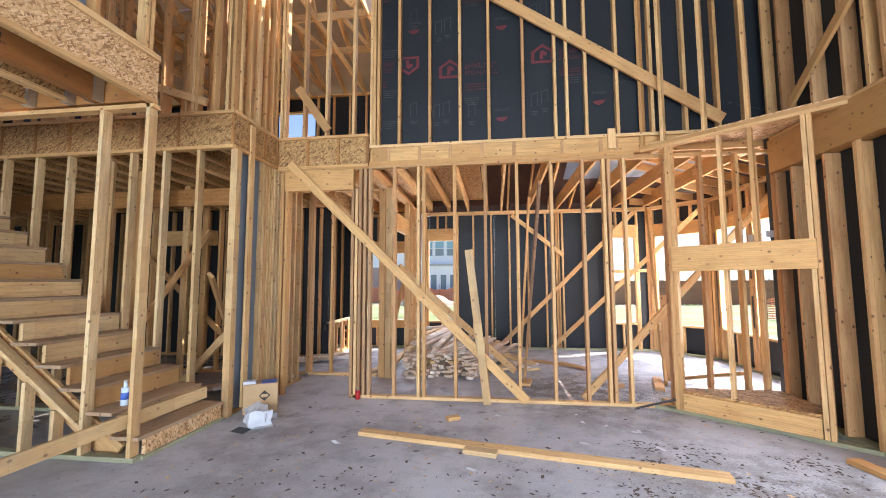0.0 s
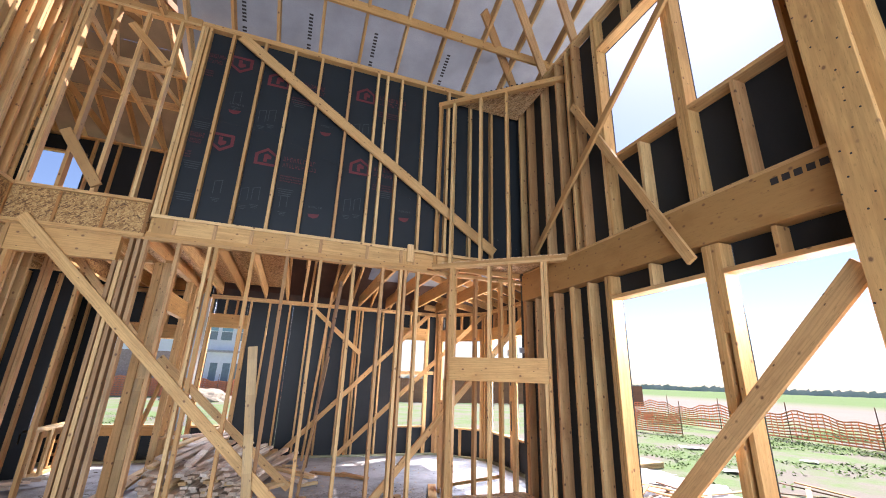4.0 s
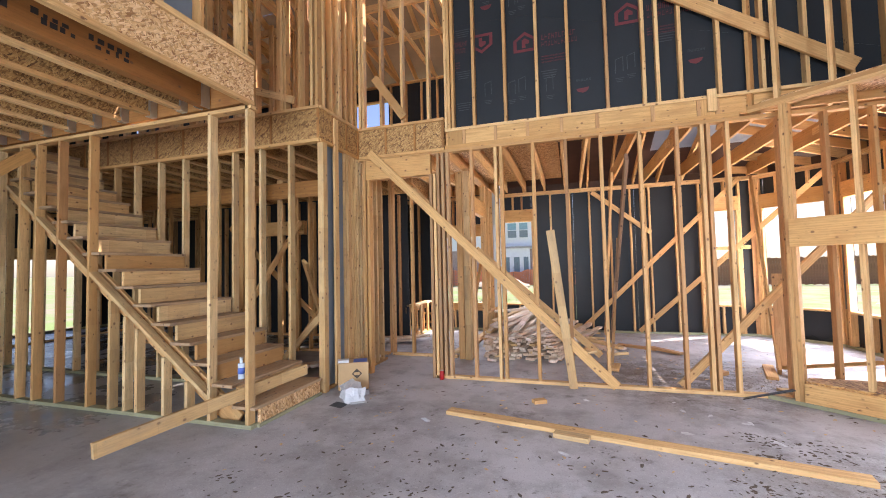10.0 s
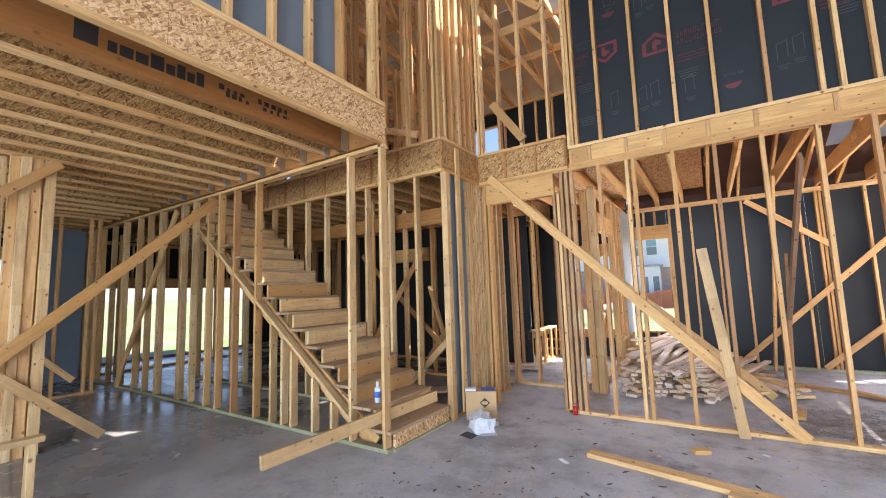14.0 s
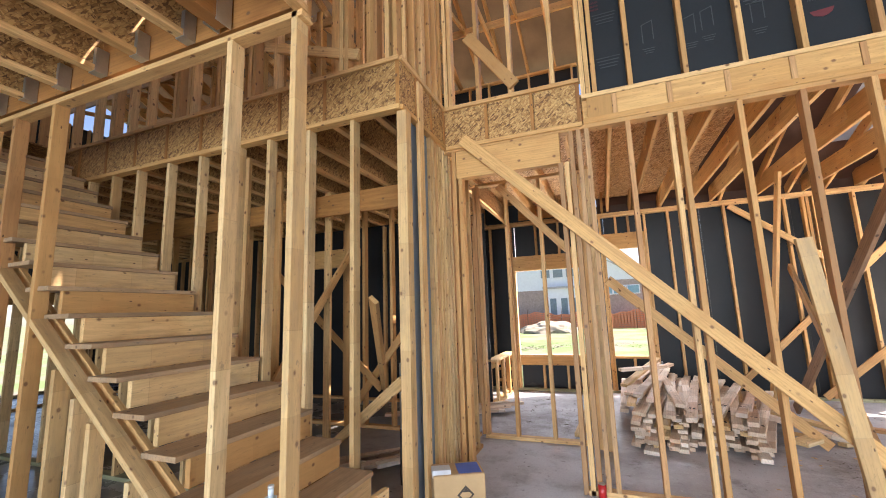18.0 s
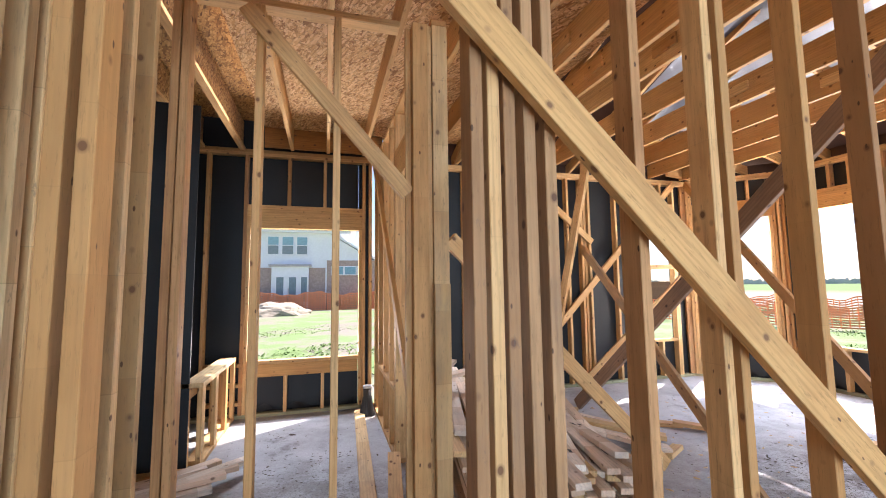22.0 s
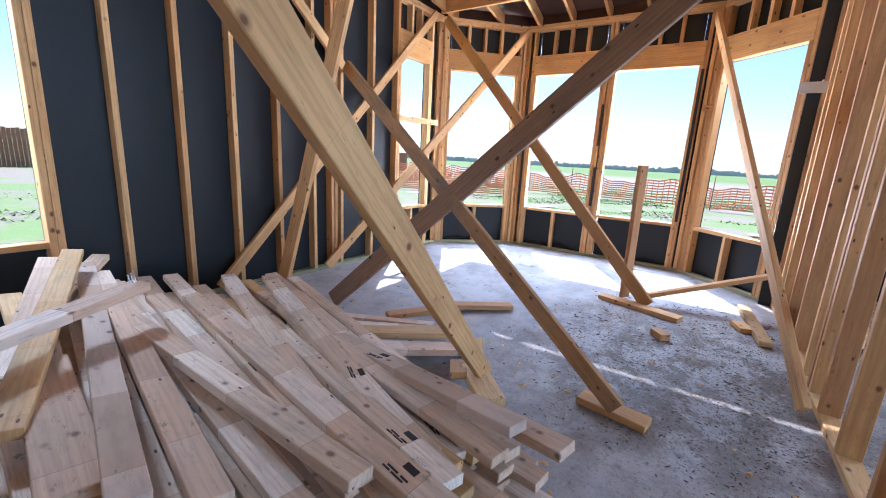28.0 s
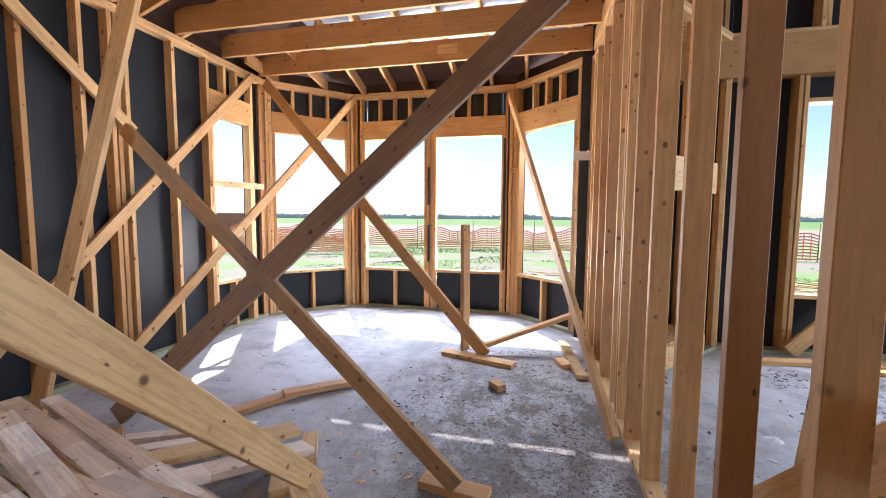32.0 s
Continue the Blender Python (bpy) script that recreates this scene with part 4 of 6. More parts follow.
bmesh.ops.solidify(bm, geom=bm.faces[:], thickness=0.012)
part("roof_deck", bm, FOIL, roof)
lroof = empty("side_roof", "rafters and roof deck over the upper rooms", "roof", "structure")
for k in range(24):
    x = -12.4 + 0.48 * k
    member(lroof, "rafter", (x, 9.75, 5.98), (x, 2.2, 9.3), T, 0.18, (1, 0, 0), PINE)
    member(lroof, "rafter", (x, -5.4, 5.98), (x, 2.2, 9.3), T, 0.18, (1, 0, 0), PINE)
    if k % 2 == 0 and x > -9:
        member(lroof, "tie", (x + 0.05, 9.6, 6.07), (x + 0.05, 4.4, 6.07), T, 0.12, (1, 0, 0), PINE)
        member(lroof, "web", (x + 0.05, 6.6, 6.12), (x + 0.05, 5.2, 7.9), T, 0.089, (1, 0, 0), PINE)
        member(lroof, "web", (x + 0.05, 5.0, 6.12), (x + 0.05, 6.9, 7.15), T, 0.089, (1, 0, 0), PINE_RED)
    if k % 2:
        member(lroof, "web", (x + 0.03, 8.3, 6.5), (x + 0.03, 6.6, 6.1), T, 0.089, (1, 0, 0), PINE)
for y, z in ((8.2, 6.45), (6.6, 6.1), (5.35, 6.1)):
    member(lroof, "purlin", (-12.4, y, z), (-1.36, y, z), T, 0.14, (0, 1, 0), PINE)
bm = bmesh.new()
for y0, y1 in ((10.0, 2.2), (-5.8, 2.2)):
    for k in range(6):
        a, b = y0 + (y1 - y0) * k / 6, y0 + (y1 - y0) * (k + 1) / 6
        za, zb = 5.96 + 3.44 * k / 6, 5.96 + 3.44 * (k + 1) / 6
        for m in range(5):
            x0 = -12.9 + 2.32 * m
            strip(bm, [(x0, a, za), (x0 + 2.32, a, za), (x0 + 2.32, b + (0.006 if k == 1 else 0.0), zb), (x0, b + (0.006 if k == 1 else 0.0), zb)])
bmesh.ops.solidify(bm, geom=bm.faces[:], thickness=0.012)
part("roof_deck", bm, CREAM, lroof)

# ---- upper storey at the left: stud walls, floor and back wall ----
us = empty("wall_upper_stair", "dense upper stud walls around the stairwell", "wall", "structure")
R5 = random.Random(5)
UL = Line((-8.6, 4.33), (-2.62, 4.33))
s = 0.1
while s < UL.len:
    stud(us, UL, s, 3.43, 6.0)
    if R5.random() < 0.35:
        stud(us, UL, s + 0.05, 3.43, 6.0)
    s += R5.choice((0.2, 0.3, 0.406, 0.406))
plate(us, UL, 0, UL.len, 6.0)
for s in (5.70, 5.76, 5.87, 5.94):
    stud(us, UL, s, 3.43, 6.0)
board_on(us, UL, 4.6, 3.9, 5.6, 3.55, 0.02, name="blocking")
US = Line((-2.62, 4.33), (-2.62, 5.27))
for s in (0.12, 0.30, 0.46, 0.50, 0.64, 0.80, 0.9):
    stud(us, US, s, 3.43, 6.0)
plate(us, US, 0, 0.94, 6.0)
UH = Line((-2.62, 5.27), (-1.34, 5.27))
for s in (0.03, 0.08, 0.36, 0.68, 1.06):
    stud(us, UH, s, 3.43, 6.0)
plate(us, UH, 0, UH.len, 6.0)
board_on(us, UH, 0.28, 4.12, 0.72, 3.5, -0.02, name="loose_board", wide=0.11)
board_on(us, UH, 0.55, 5.75, 1.05, 5.25, -0.02, name="loose_board", wide=0.09)
UM = Line((-8.6, 6.6), (-2.7, 6.6))
for k in range(15):
    stud(us, UM, 0.2 + 0.406 * k, 3.45, 6.0) if k not in (11, 12, 13, 14) else None
UX = Line((-4.9, 4.45), (-4.9, 9.2))
for k in range(5):
    stud(us, UX, 0.2 + 0.406 * k, 3.45, 6.0)
UY = Line((-3.4, 4.45), (-3.4, 6.5))
for k in range(4):
    stud(us, UY, 0.2 + 0.406 * k, 3.45, 6.0)
UB = Line((-1.4, 9.3), (-12.5, 9.3))
UB.n = Vector((0, 1, 0))
ub = empty("wall_upper_back", "upper exterior wall with grey sheathing and a small window opening", "wall", "structure")
for k in range(27):
    s = 0.1 + 0.406 * k
    if not 2.6 < s < 3.62:
        stud(ub, UB, s, 3.45, 6.0)
plate(ub, UB, 0, UB.len, 6.0)
plate(ub, UB, 2.63, 3.58, 5.62)
for a, b, z0, z1 in ((0, 2.63, 3.1, 6.04), (3.58, UB.len, 3.1, 6.04), (2.63, 3.58, 5.62, 6.04), (2.63, 3.58, 3.1, 4.6)):
    sheet(ub, UB, a, b, z0, z1, D4 + 0.002)
UE = Line((-2.62, 3.2), (-2.62, -4.5))
UE.n = Vector((-1, 0, 0))
ue = empty("wall_upper_edge", "upper stud wall with blue-grey sheathing over the floor edge", "wall", "structure")
for s in (0.02, 0.07, 0.5, 0.85, 1.2, 1.55, 1.95, 2.35, 2.75, 3.15, 3.55, 3.95, 4.35, 4.75, 5.15):
    stud(ue, UE, s, 3.455, 6.0)
plate(ue, UE, 0, UE.len, 6.0)
sheet(ue, UE, 0.45, UE.len, 3.455, 6.04, D4 + 0.002, material=SHEATH_BLUE)
deck = empty("upper_floor", "strand board floor on joists behind the stairwell", "ceiling", "structure")
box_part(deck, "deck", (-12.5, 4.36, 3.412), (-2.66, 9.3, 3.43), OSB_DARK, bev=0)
for k in range(23):
    x = -2.9 - 0.42 * k
    member(deck, "web", (x, 4.4, 3.22), (x, 9.25, 3.22), 0.011, 0.30, (1, 0, 0), OSB_DARK, bev=0)
    member(deck, "flange", (x, 4.4, 3.05), (x, 9.25, 3.05), 0.06, 0.038, (1, 0, 0), PINE)
box_part(deck, "landing_deck", (-12.5, 3.2, 3.412), (-7.0, 4.36, 3.43), OSB_DARK, bev=0)

# partitions behind the stairs
pb = empty("wall_behind_stair", "stud partitions with diagonal braces behind the stairs", "wall", "structure")
PB = Line((-8.6, 6.45), (-2.75, 6.45))
plate(pb, PB, 0, PB.len, 0, name="bottom_plate")
plate(pb, PB, 0, PB.len, 2.96)
for k in range(14):
    stud(pb, PB, 0.1 + 0.42 * k, T, 2.96) if k not in (8, 9) else None
header(pb, PB, 3.3, 4.2, 2.1, 2.35)
board_on(pb, PB, 4.2, 0.3, 5.7, 2.2, -0.02)
board_on(pb, PB, 2.6, 2.3, 4.6, 0.5, -0.062)
PX = Line((-4.35, 4.45), (-4.35, 6.4))
for k in range(5):
    stud(pb, PX, 0.1 + 0.42 * k, T, 2.96)
board_on(pb, PX, 0.1, 0.4, 1.8, 2.3, -0.02)
member(pb, "brace", (-2.85, 4.75, 0.9), (-4.2, 5.6, 0.02), 0.038, 0.089, (0, 1, 0), PINE)
member(pb, "brace", (-3.0, 4.55, 1.55), (-3.9, 6.3, 0.5), 0.038, 0.089, (0, 1, 0), PINE)
box_part(pb, "beam", (-8.5, 5.6, 2.60), (-2.75, 5.65, 2.85), LVL)
PR = Line((-8.6, 7.9), (-3.0, 7.9))
for k in range(14):
    stud(pb, PR, 0.1 + 0.41 * k, T, 2.96)
plate(pb, PR, 0, PR.len, 0, name="bottom_plate")
sheet(pb, Line((-8.6, 8.0), (-3.0, 8.0)), 0, 5.6, 0.0, 3.0, 0.0, material=SHEATH)

pq = empty("wall_left_partition", "stud partition with braces in the dim side room", "wall", "structure")
PQ = Line((-8.9, -1.6), (-8.9, 2.9))
plate(pq, PQ, 0, PQ.len, 0, name="bottom_plate")
plate(pq, PQ, 0, PQ.len, 2.96)
for s in (0.02, 0.42, 0.82, 0.87, 1.9, 1.95, 2.35, 2.75, 3.15, 3.55, 3.95, 4.35, 4.46):
    stud(pq, PQ, s, T, 2.96)
header(pq, PQ, 0.85, 1.92, 2.2, 2.46)
board_on(pq, PQ, 2.0, 2.5, 4.2, 0.25, -0.03)
board_on(pq, PQ, 0.1, 0.3, 1.8, 1.7, -0.03)

# ---- closing walls ----
def close_wall(name, a, b, z0, z1, n):
    ln = Line(a, b)
    ln.n = Vector((*n, 0))
    w = empty(name, "plain stud wall with grey sheathing", "wall", "structure")
    for k in range(int(ln.len / 0.406) + 1):
        stud(w, ln, 0.02 + 0.406 * k, z0, z1)
    sheet(w, ln, 0, ln.len, z0, z1, D4 + 0.002)
    return w

FR = Line((3.47, -4.5), (-12.5, -4.5))
FR.n = Vector((0, -1, 0))
# Never in view; sheathing left off the living room side to admit light
front = empty("wall_front", "unseen two-storey stud wall, partly open to let daylight in", "wall", "structure")
plate(front, FR, 0, FR.len, 0, D6, name="bottom_plate")
plate(front, FR, 0, FR.len, 3.0, D6)
plate(front, FR, 0, FR.len, 6.0, D6)
for k in range(40):
    stud(front, FR, 0.02 + 0.406 * k, T, 3.0, D6)
    stud(front, FR, 0.02 + 0.406 * k, 3.04, 6.0, D6)
sheet(front, FR, 8.65, FR.len, 0.0, 6.05, D6 + 0.002)
LF = Line((-12.5, -4.5), (-12.5, 9.3))
LF.n = Vector((-1, 0, 0))
framed_wall("wall_left", "exterior stud wall with grey sheathing and wide openings", LF, [0.42 * k for k in range(14)] + [7.3, 7.6, 8.0, 12.8, 13.2],
            [(1.0, 3.0, 0.5, 2.3), (5.9, 7.0, 0.9, 2.5), (8.6, 12.2, 0.05, 1.86)], 3.05)
close_wall("wall_left_upper", (-12.5, -4.5), (-12.5, 9.3), 3.05, 6.05, (-1, 0))

# ---- loose boards and braces ----
def loose_board(name, a, b, wide, v, material=None, label="loose pine board", category="board", group="", thick=T):
    """A board that lies, leans or is nailed up by itself: one mesh at its own place."""
    ob = member(None, name, a, b, wide, thick, v, material or PINE)
    return tagged(ob, label, category, group)

BR = "wide pine board propped as a diagonal brace"
loose_board("brace_board", (0.60, 6.905, 0.035), (-1.24, 6.555, 1.725), T, (0, 1, 0), PINE, BR + " with knots", "brace", "nook braces", 0.10)
loose_board("brace_board", (0.70, 6.23, 0.06), (1.07, 8.53, 1.89), T, (1, 0, 0), PINE_STREAKED, "stained pine board propped on a floor block", "brace", "nook braces", 0.089)
loose_board("brace_board", (0.83, 9.09, 0.02), (0.98, 8.15, 3.12), T, (1, 0, 0), PINE, "tall pine board leaning towards the ceiling joists", "brace", "nook braces", 0.13)
loose_board("brace_board", (0.40, 9.30, 0.08), (3.34, 9.30, 3.02), T, (0, 1, 0), PINE, "pine brace nailed across the grey back wall", "brace", "nook braces", 0.089)
loose_board("brace_board", (0.68, 9.30, 2.96), (1.78, 9.30, 2.05), T, (0, 1, 0), PINE, "short pine brace on the grey back wall", "brace", "nook braces", 0.089)
loose_board("brace_board", (0.89, 8.49, 0.04), (0.88, 5.40, 2.71), T, (1, 0, 0), DARK_WOOD, "dark weathered board propped up to the stud wall", "brace", "nook braces", 0.13)
loose_board("brace_board", (2.65, 6.33, 0.03), (3.52, 9.26, 3.0), T, (1, -0.3, 0), PINE, "pine brace running down from the bay corner", "brace", "nook braces", 0.12)
loose_board("brace_board", (4.36, 8.45, 2.98), (1.50, 9.26, 0.06), T, (0.27, 0.96, 0), PINE, "pine brace running down from the bay wall", "brace", "nook braces", 0.089)
loose_board("brace_board", (4.36, 6.28, 2.92), (1.35, 5.42, 0.04), T, (0.27, -0.96, 0), PINE, "slim pine brace leaning along the stud partition", "brace", "nook braces", 0.089)
loose_board("brace_board", (2.72, 6.42, 0.07), (3.17, 5.44, 0.38), 0.089, (1, 0, 0), PINE, "short pine board from floor to stud partition", "brace", "nook braces")
loose_board("stake_board", (2.76, 6.55, 0.03), (2.77, 6.56, 1.26), 0.11, (0.9, -0.4, 0), PINE_RED, "upright pine board standing on a floor block", "board", "nook braces")
loose_board("floor_block", (2.68, 6.74, 0.02), (2.47, 6.06, 0.02), T, UP, PINE, "pine block nailed flat to the slab", "board", "floor blocks", 0.12)
loose_board("floor_block", (0.77, 6.42, 0.022), (0.71, 6.08, 0.022), T, UP, PINE, "short pine block nailed flat to the slab", "board", "floor blocks", 0.11)
loose_board("brace_board", (0.66, 5.225, 0.04), (-2.42, 5.225, 3.05), T, (0, 1, 0), BEAM, "long diagonal brace nailed across the partition and doorway", "brace", "", 0.11)
loose_board("leaning_plank", (0.19, 5.185, 0.0), (-0.015, 5.12, 1.85), T, (0, 1, 0), PINE_PALE, "pale plank leaning against the stud partition", "plank", "", 0.095)
loose_board("floor_plank", (-1.0, 4.09, 0.02), (2.0, 3.50, 0.02), T, UP, PINE, "long pine board lying flat on the slab", "board", "boards on the slab", 0.12)
loose_board("scrap_block", (0.02, 3.78, 0.02), (0.30, 3.72, 0.02), T, UP, PINE_PALE, "pale offcut lying on the slab", "offcut", "offcuts", 0.10)
loose_board("scrap_block", (-0.22, 4.55, 0.02), (-0.10, 4.62, 0.02), T, UP, PINE, "small pine offcut on the slab", "offcut", "offcuts", 0.08)
loose_board("floor_plank", (3.12, 3.93, 0.02), (3.36, 2.30, 0.02), T, UP, PINE, "pine board lying by the window wall", "board", "boards on the slab", 0.12)
loose_board("floor_plank", (3.10, 3.22, 0.02), (2.93, 2.50, 0.02), T, UP, PINE, "pine board lying by the window wall", "board", "boards on the slab", 0.09)
loose_board("floor_plank", (3.25, 3.2, 0.02), (3.14, 1.4, 0.02), T, UP, PINE_PALE, "pine board lying by the window wall", "board", "boards on the slab", 0.14)
loose_board("floor_plank", (2.70, 2.50, 0.06), (3.40, 2.42, 0.06), T, UP, PINE, "short board lying over other boards", "board", "boards on the slab", 0.1)
loose_board("floor_plank", (-1.68, 6.75, 0.02), (-1.57, 9.12, 0.02), T, UP, PINE_PALE, "long pale board lying along the bathroom wall", "board", "", 0.11)
loose_board("floor_plank", (-1.42, 7.55, 0.12), (-1.50, 6.98, 0.03), T, UP, PINE, "short board leaning over the wall plate", "board", "", 0.10)
loose_board("scrap_block", (3.24, 5.60, 0.03), (2.30, 5.50, 0.03), T, UP, PINE_PALE, "pale board lying by the partition", "offcut", "offcuts", 0.089)
loose_board("scrap_block", (2.72, 5.66, 0.022), (2.55, 5.60, 0.022), T, UP, PINE, "small pine offcut on the slab", "offcut", "offcuts", 0.1)
loose_board("scrap_block", (2.03, 6.20, 0.03), (1.93, 6.12, 0.03), 0.05, UP, PINE_RED, "short thick offcut on the slab", "offcut", "offcuts", 0.08)
loose_board("scrap_block", (0.95, 7.95, 0.02), (1.5, 7.62, 0.02), T, UP, PINE_RED, "reddish board lying on the slab", "offcut", "offcuts", 0.1)
loose_board("scrap_block", (1.42, 7.65, 0.045), (1.78, 7.28, 0.03), T, UP, PINE_RED, "reddish board end lying on the slab", "offcut", "offcuts", 0.1)

# ---- lumber pile ----
PILE = random.Random(21)
INK = random.Random(8)
LOT = [PINE_GREY, PINE_GREY, PINE_GREY, PINE_GREY, PINE_GREY, PINE_PALE]
PL = "rough sawn pine board in a tumbled pile on the slab"
def stamp(board):
    """A maker's stamp inked on the board's upper face: a block and a row of short strokes."""
    z, turn = INK.uniform(0.10, 0.8), INK.uniform(-12, 12)
    for k, (x, dz, w, h) in enumerate(((-0.018, 0.0, 0.022, 0.05), (0.016, 0.0, 0.006, 0.03), (0.016, 0.042, 0.006, 0.045), (0.026, 0.01, 0.005, 0.05), (0.026, 0.068, 0.005, 0.03))):
        mark = part("ink_mark", cached_box(w, 0.002, h, PRINT_BLACK, 0), None, board)
        mark.matrix_basis = pose(x, T / 2 + 0.0012, z, 0, turn, 0) @ pose(0, 0, dz)

def pile_board(u, layer, slide, swing, length, thick=0.089, lift=0.0, tilt=0.0):
    """u runs across the fan of boards; near ends face the doorway, far ends the back wall."""
    near = Vector((-1.14 + 1.18 * u, (6.50 if u < 0.3 or layer < 3 else 6.85 - 0.5 * u) + slide, 0))
    ang = radians(81 - 6 * u + swing)
    d = Vector((math.cos(ang), math.sin(ang), 0))
    if near.x < -1.18:
        near.x = -1.18
    z0 = 0.022 + 0.044 * layer
    z1 = z0 + (0.06 - 0.20 * max(0.0, u - 0.5) * layer / 6) + lift
    far = near + d * length
    if far.y > 9.26:
        far = near + d * ((9.26 - near.y) / d.y)
    board = loose_board("lumber_board", (near.x, near.y, z0), (far.x, far.y, max(z1, 0.025)), T, (tilt, 0.05, 1), PILE.choice(LOT), PL, "board", "lumber pile", thick)
    if layer > 3.6 and INK.random() < 0.45:
        stamp(board)
for layer in range(7):
    count = (12, 12, 11, 11, 10, 9, 8)[layer]
    for k in range(count):
        u = (k + PILE.uniform(0.1, 0.9)) / count
        if layer > 4 and u > 0.93:
            continue
        pile_board(u, layer + PILE.uniform(-0.2, 0.2), PILE.uniform(-0.10, 0.22) - (0.06 if layer < 3 else 0.0), PILE.uniform(-4, 4) * (1.0 if layer < 4 or u < 0.45 else 1.9), PILE.choice((1.5, 2.0, 2.3, 2.36, 2.36, 2.45)),
                   0.14 if (u < 0.3 and PILE.random() < 0.5) else 0.089, PILE.uniform(-0.02, 0.04), PILE.uniform(-0.12, 0.12))
for a, b in (((-0.205, 6.40, 0.398), (0.40, 8.66, 0.11)), ((-0.16, 6.25, 0.358), (0.445, 8.51, 0.07)), ((-0.45, 6.49, 0.318), (0.19, 8.76, 0.25)),
             ((-0.53, 6.60, 0.332), (0.03, 8.89, 0.26)), ((-0.59, 6.70, 0.321), (-0.09, 9.01, 0.34)), ((-0.12, 6.44, 0.227), (0.42, 8.72, 0.03)),
             ((-0.07, 6.34, 0.13), (0.36, 8.66, 0.03)), ((-0.09, 6.27, 0.05), (0.24, 8.60, 0.025)), ((-0.65, 6.15, 0.39), (-0.22, 8.46, 0.36)),
             ((-0.70, 6.86, 0.25), (-0.30, 9.18, 0.28)), ((-0.33, 6.38, 0.20), (0.18, 8.66, 0.12)), ((-0.28, 6.42, 0.12), (0.20, 8.70, 0.07))):
    stamp(loose_board("lumber_board", a, b, T, (PILE.uniform(-0.1, 0.1), 0.05, 1), PINE_GREY, "finger-jointed pine stud with ink stamps in a tumbled pile", "board", "lumber pile", 0.089))
for a, b in (((0.50, 8.02, 0.12), (0.72, 8.30, 0.06)), ((0.44, 8.78, 0.10), (0.70, 8.95, 0.05)), ((0.74, 7.04, 0.03), (1.00, 7.18, 0.03)), ((0.38, 6.96, 0.12), (0.60, 7.10, 0.06))):
    loose_board("scrap_block", a, b, T, (0, 0.1, 1), PINE_PALE, "short pine offcut by the tumbled pile", "offcut", "offcuts", 0.089)
for a, b, wide in (((-1.18, 7.745, 0.60), (-0.61, 8.022, 0.62), 0.089), ((-1.157, 7.463, 0.45), (-0.61, 8.881, 0.62), 0.089), ((-1.042, 6.997, 0.42), (-0.525, 9.038, 0.50), 0.089), ((-1.17, 6.95, 0.33), (-1.02, 8.50, 0.36), 0.089), ((-1.19, 7.0, 0.25), (-1.10, 9.0, 0.28), 0.089), ((-1.12, 6.78, 0.37), (-0.86, 9.0, 0.40), 0.089), ((-1.10, 7.13, 0.41), (-0.98, 7.91, 0.44), 0.14), ((-0.918, 6.869, 0.40), (-0.50, 8.90, 0.47), 0.089), ((-0.665, 6.639, 0.41), (-0.61, 8.90, 0.45), 0.089), ((-1.05, 7.9, 0.40), (-0.62, 9.2, 0.52), 0.14),
                   ((-0.95, 8.3, 0.42), (-0.40, 9.2, 0.50), 0.089), ((-0.10, 7.62, 0.26), (0.84, 7.10, 0.05), 0.14), ((0.05, 7.95, 0.20), (0.92, 7.22, 0.10), 0.14),
                   ((0.30, 8.25, 0.10), (0.95, 7.35, 0.06), 0.089), ((0.55, 6.98, 0.10), (0.30, 6.72, 0.10), 0.14), ((0.58, 8.4, 0.03), (1.0, 7.55, 0.03), 0.089)):
    loose_board("lumber_board", a, b, T, (0.1, 0, 1), PILE.choice(LOT), "rough sawn pine board lying across the tumbled pile", "board", "lumber pile", wide)

for k in range(3):
    nail = empty("bent_nail", "bright steel nail standing in a pile board", "nail", group="pile nails", at=(-0.655 + 0.012 * k, 8.005 + 0.006 * k, 0.635))
    member(nail, "shank", (-0.655 + 0.012 * k, 8.005 + 0.006 * k, 0.635), (-0.66 + 0.012 * k, 8.01 + 0.006 * k, 0.675 + 0.006 * k), 0.0035, 0.0035, (1, 0, 0), STEEL, bev=0)
    member(nail, "head", (-0.66 + 0.012 * k, 8.01 + 0.006 * k, 0.675 + 0.006 * k), (-0.66 + 0.012 * k, 8.01 + 0.006 * k, 0.678 + 0.006 * k), 0.008, 0.008, (1, 0, 0), STEEL, bev=0)
# ---- bathroom things ----
bench = empty("tub_frame", "low timber frame with a pale cap board beside the window", "frame")
box_part(bench, "cap", (-3.06, 8.0, 0.645), (-2.90, 9.26, 0.683), PINE_PALE)
for y in (8.02, 8.45, 8.85, 9.2):
    box_part(bench, "upright", (-3.055, y, 0.0), (-3.017, y + 0.089, 0.645), PINE)
    box_part(bench, "upright", (-2.945, y, 0.0), (-2.907, y + 0.089, 0.645), PINE)
box_part(bench, "rail", (-3.05, 8.12, 0.0), (-2.91, 9.26, 0.038), PINE)
box_part(bench, "face_board", (-3.085, 8.0, 0.50), (-3.062, 9.25, 0.64), PINE_PALE)

def tube(parent, name, base, r, z1, material, seg=20):
    bm = bmesh.new()
    bmesh.ops.create_cone(bm, cap_ends=True, segments=seg, radius1=r, radius2=r * 0.97, depth=z1)
    bmesh.ops.translate(bm, verts=bm.verts, vec=(0, 0, z1 / 2))
    ob = part(name, bm, material, parent)
    for p in ob.data.polygons:
        p.use_smooth = len(p.vertices) == 4
    ob.location = Vector(base) - (Vector(parent.location) if parent is not None else Vector((0, 0, 0)))
    return ob

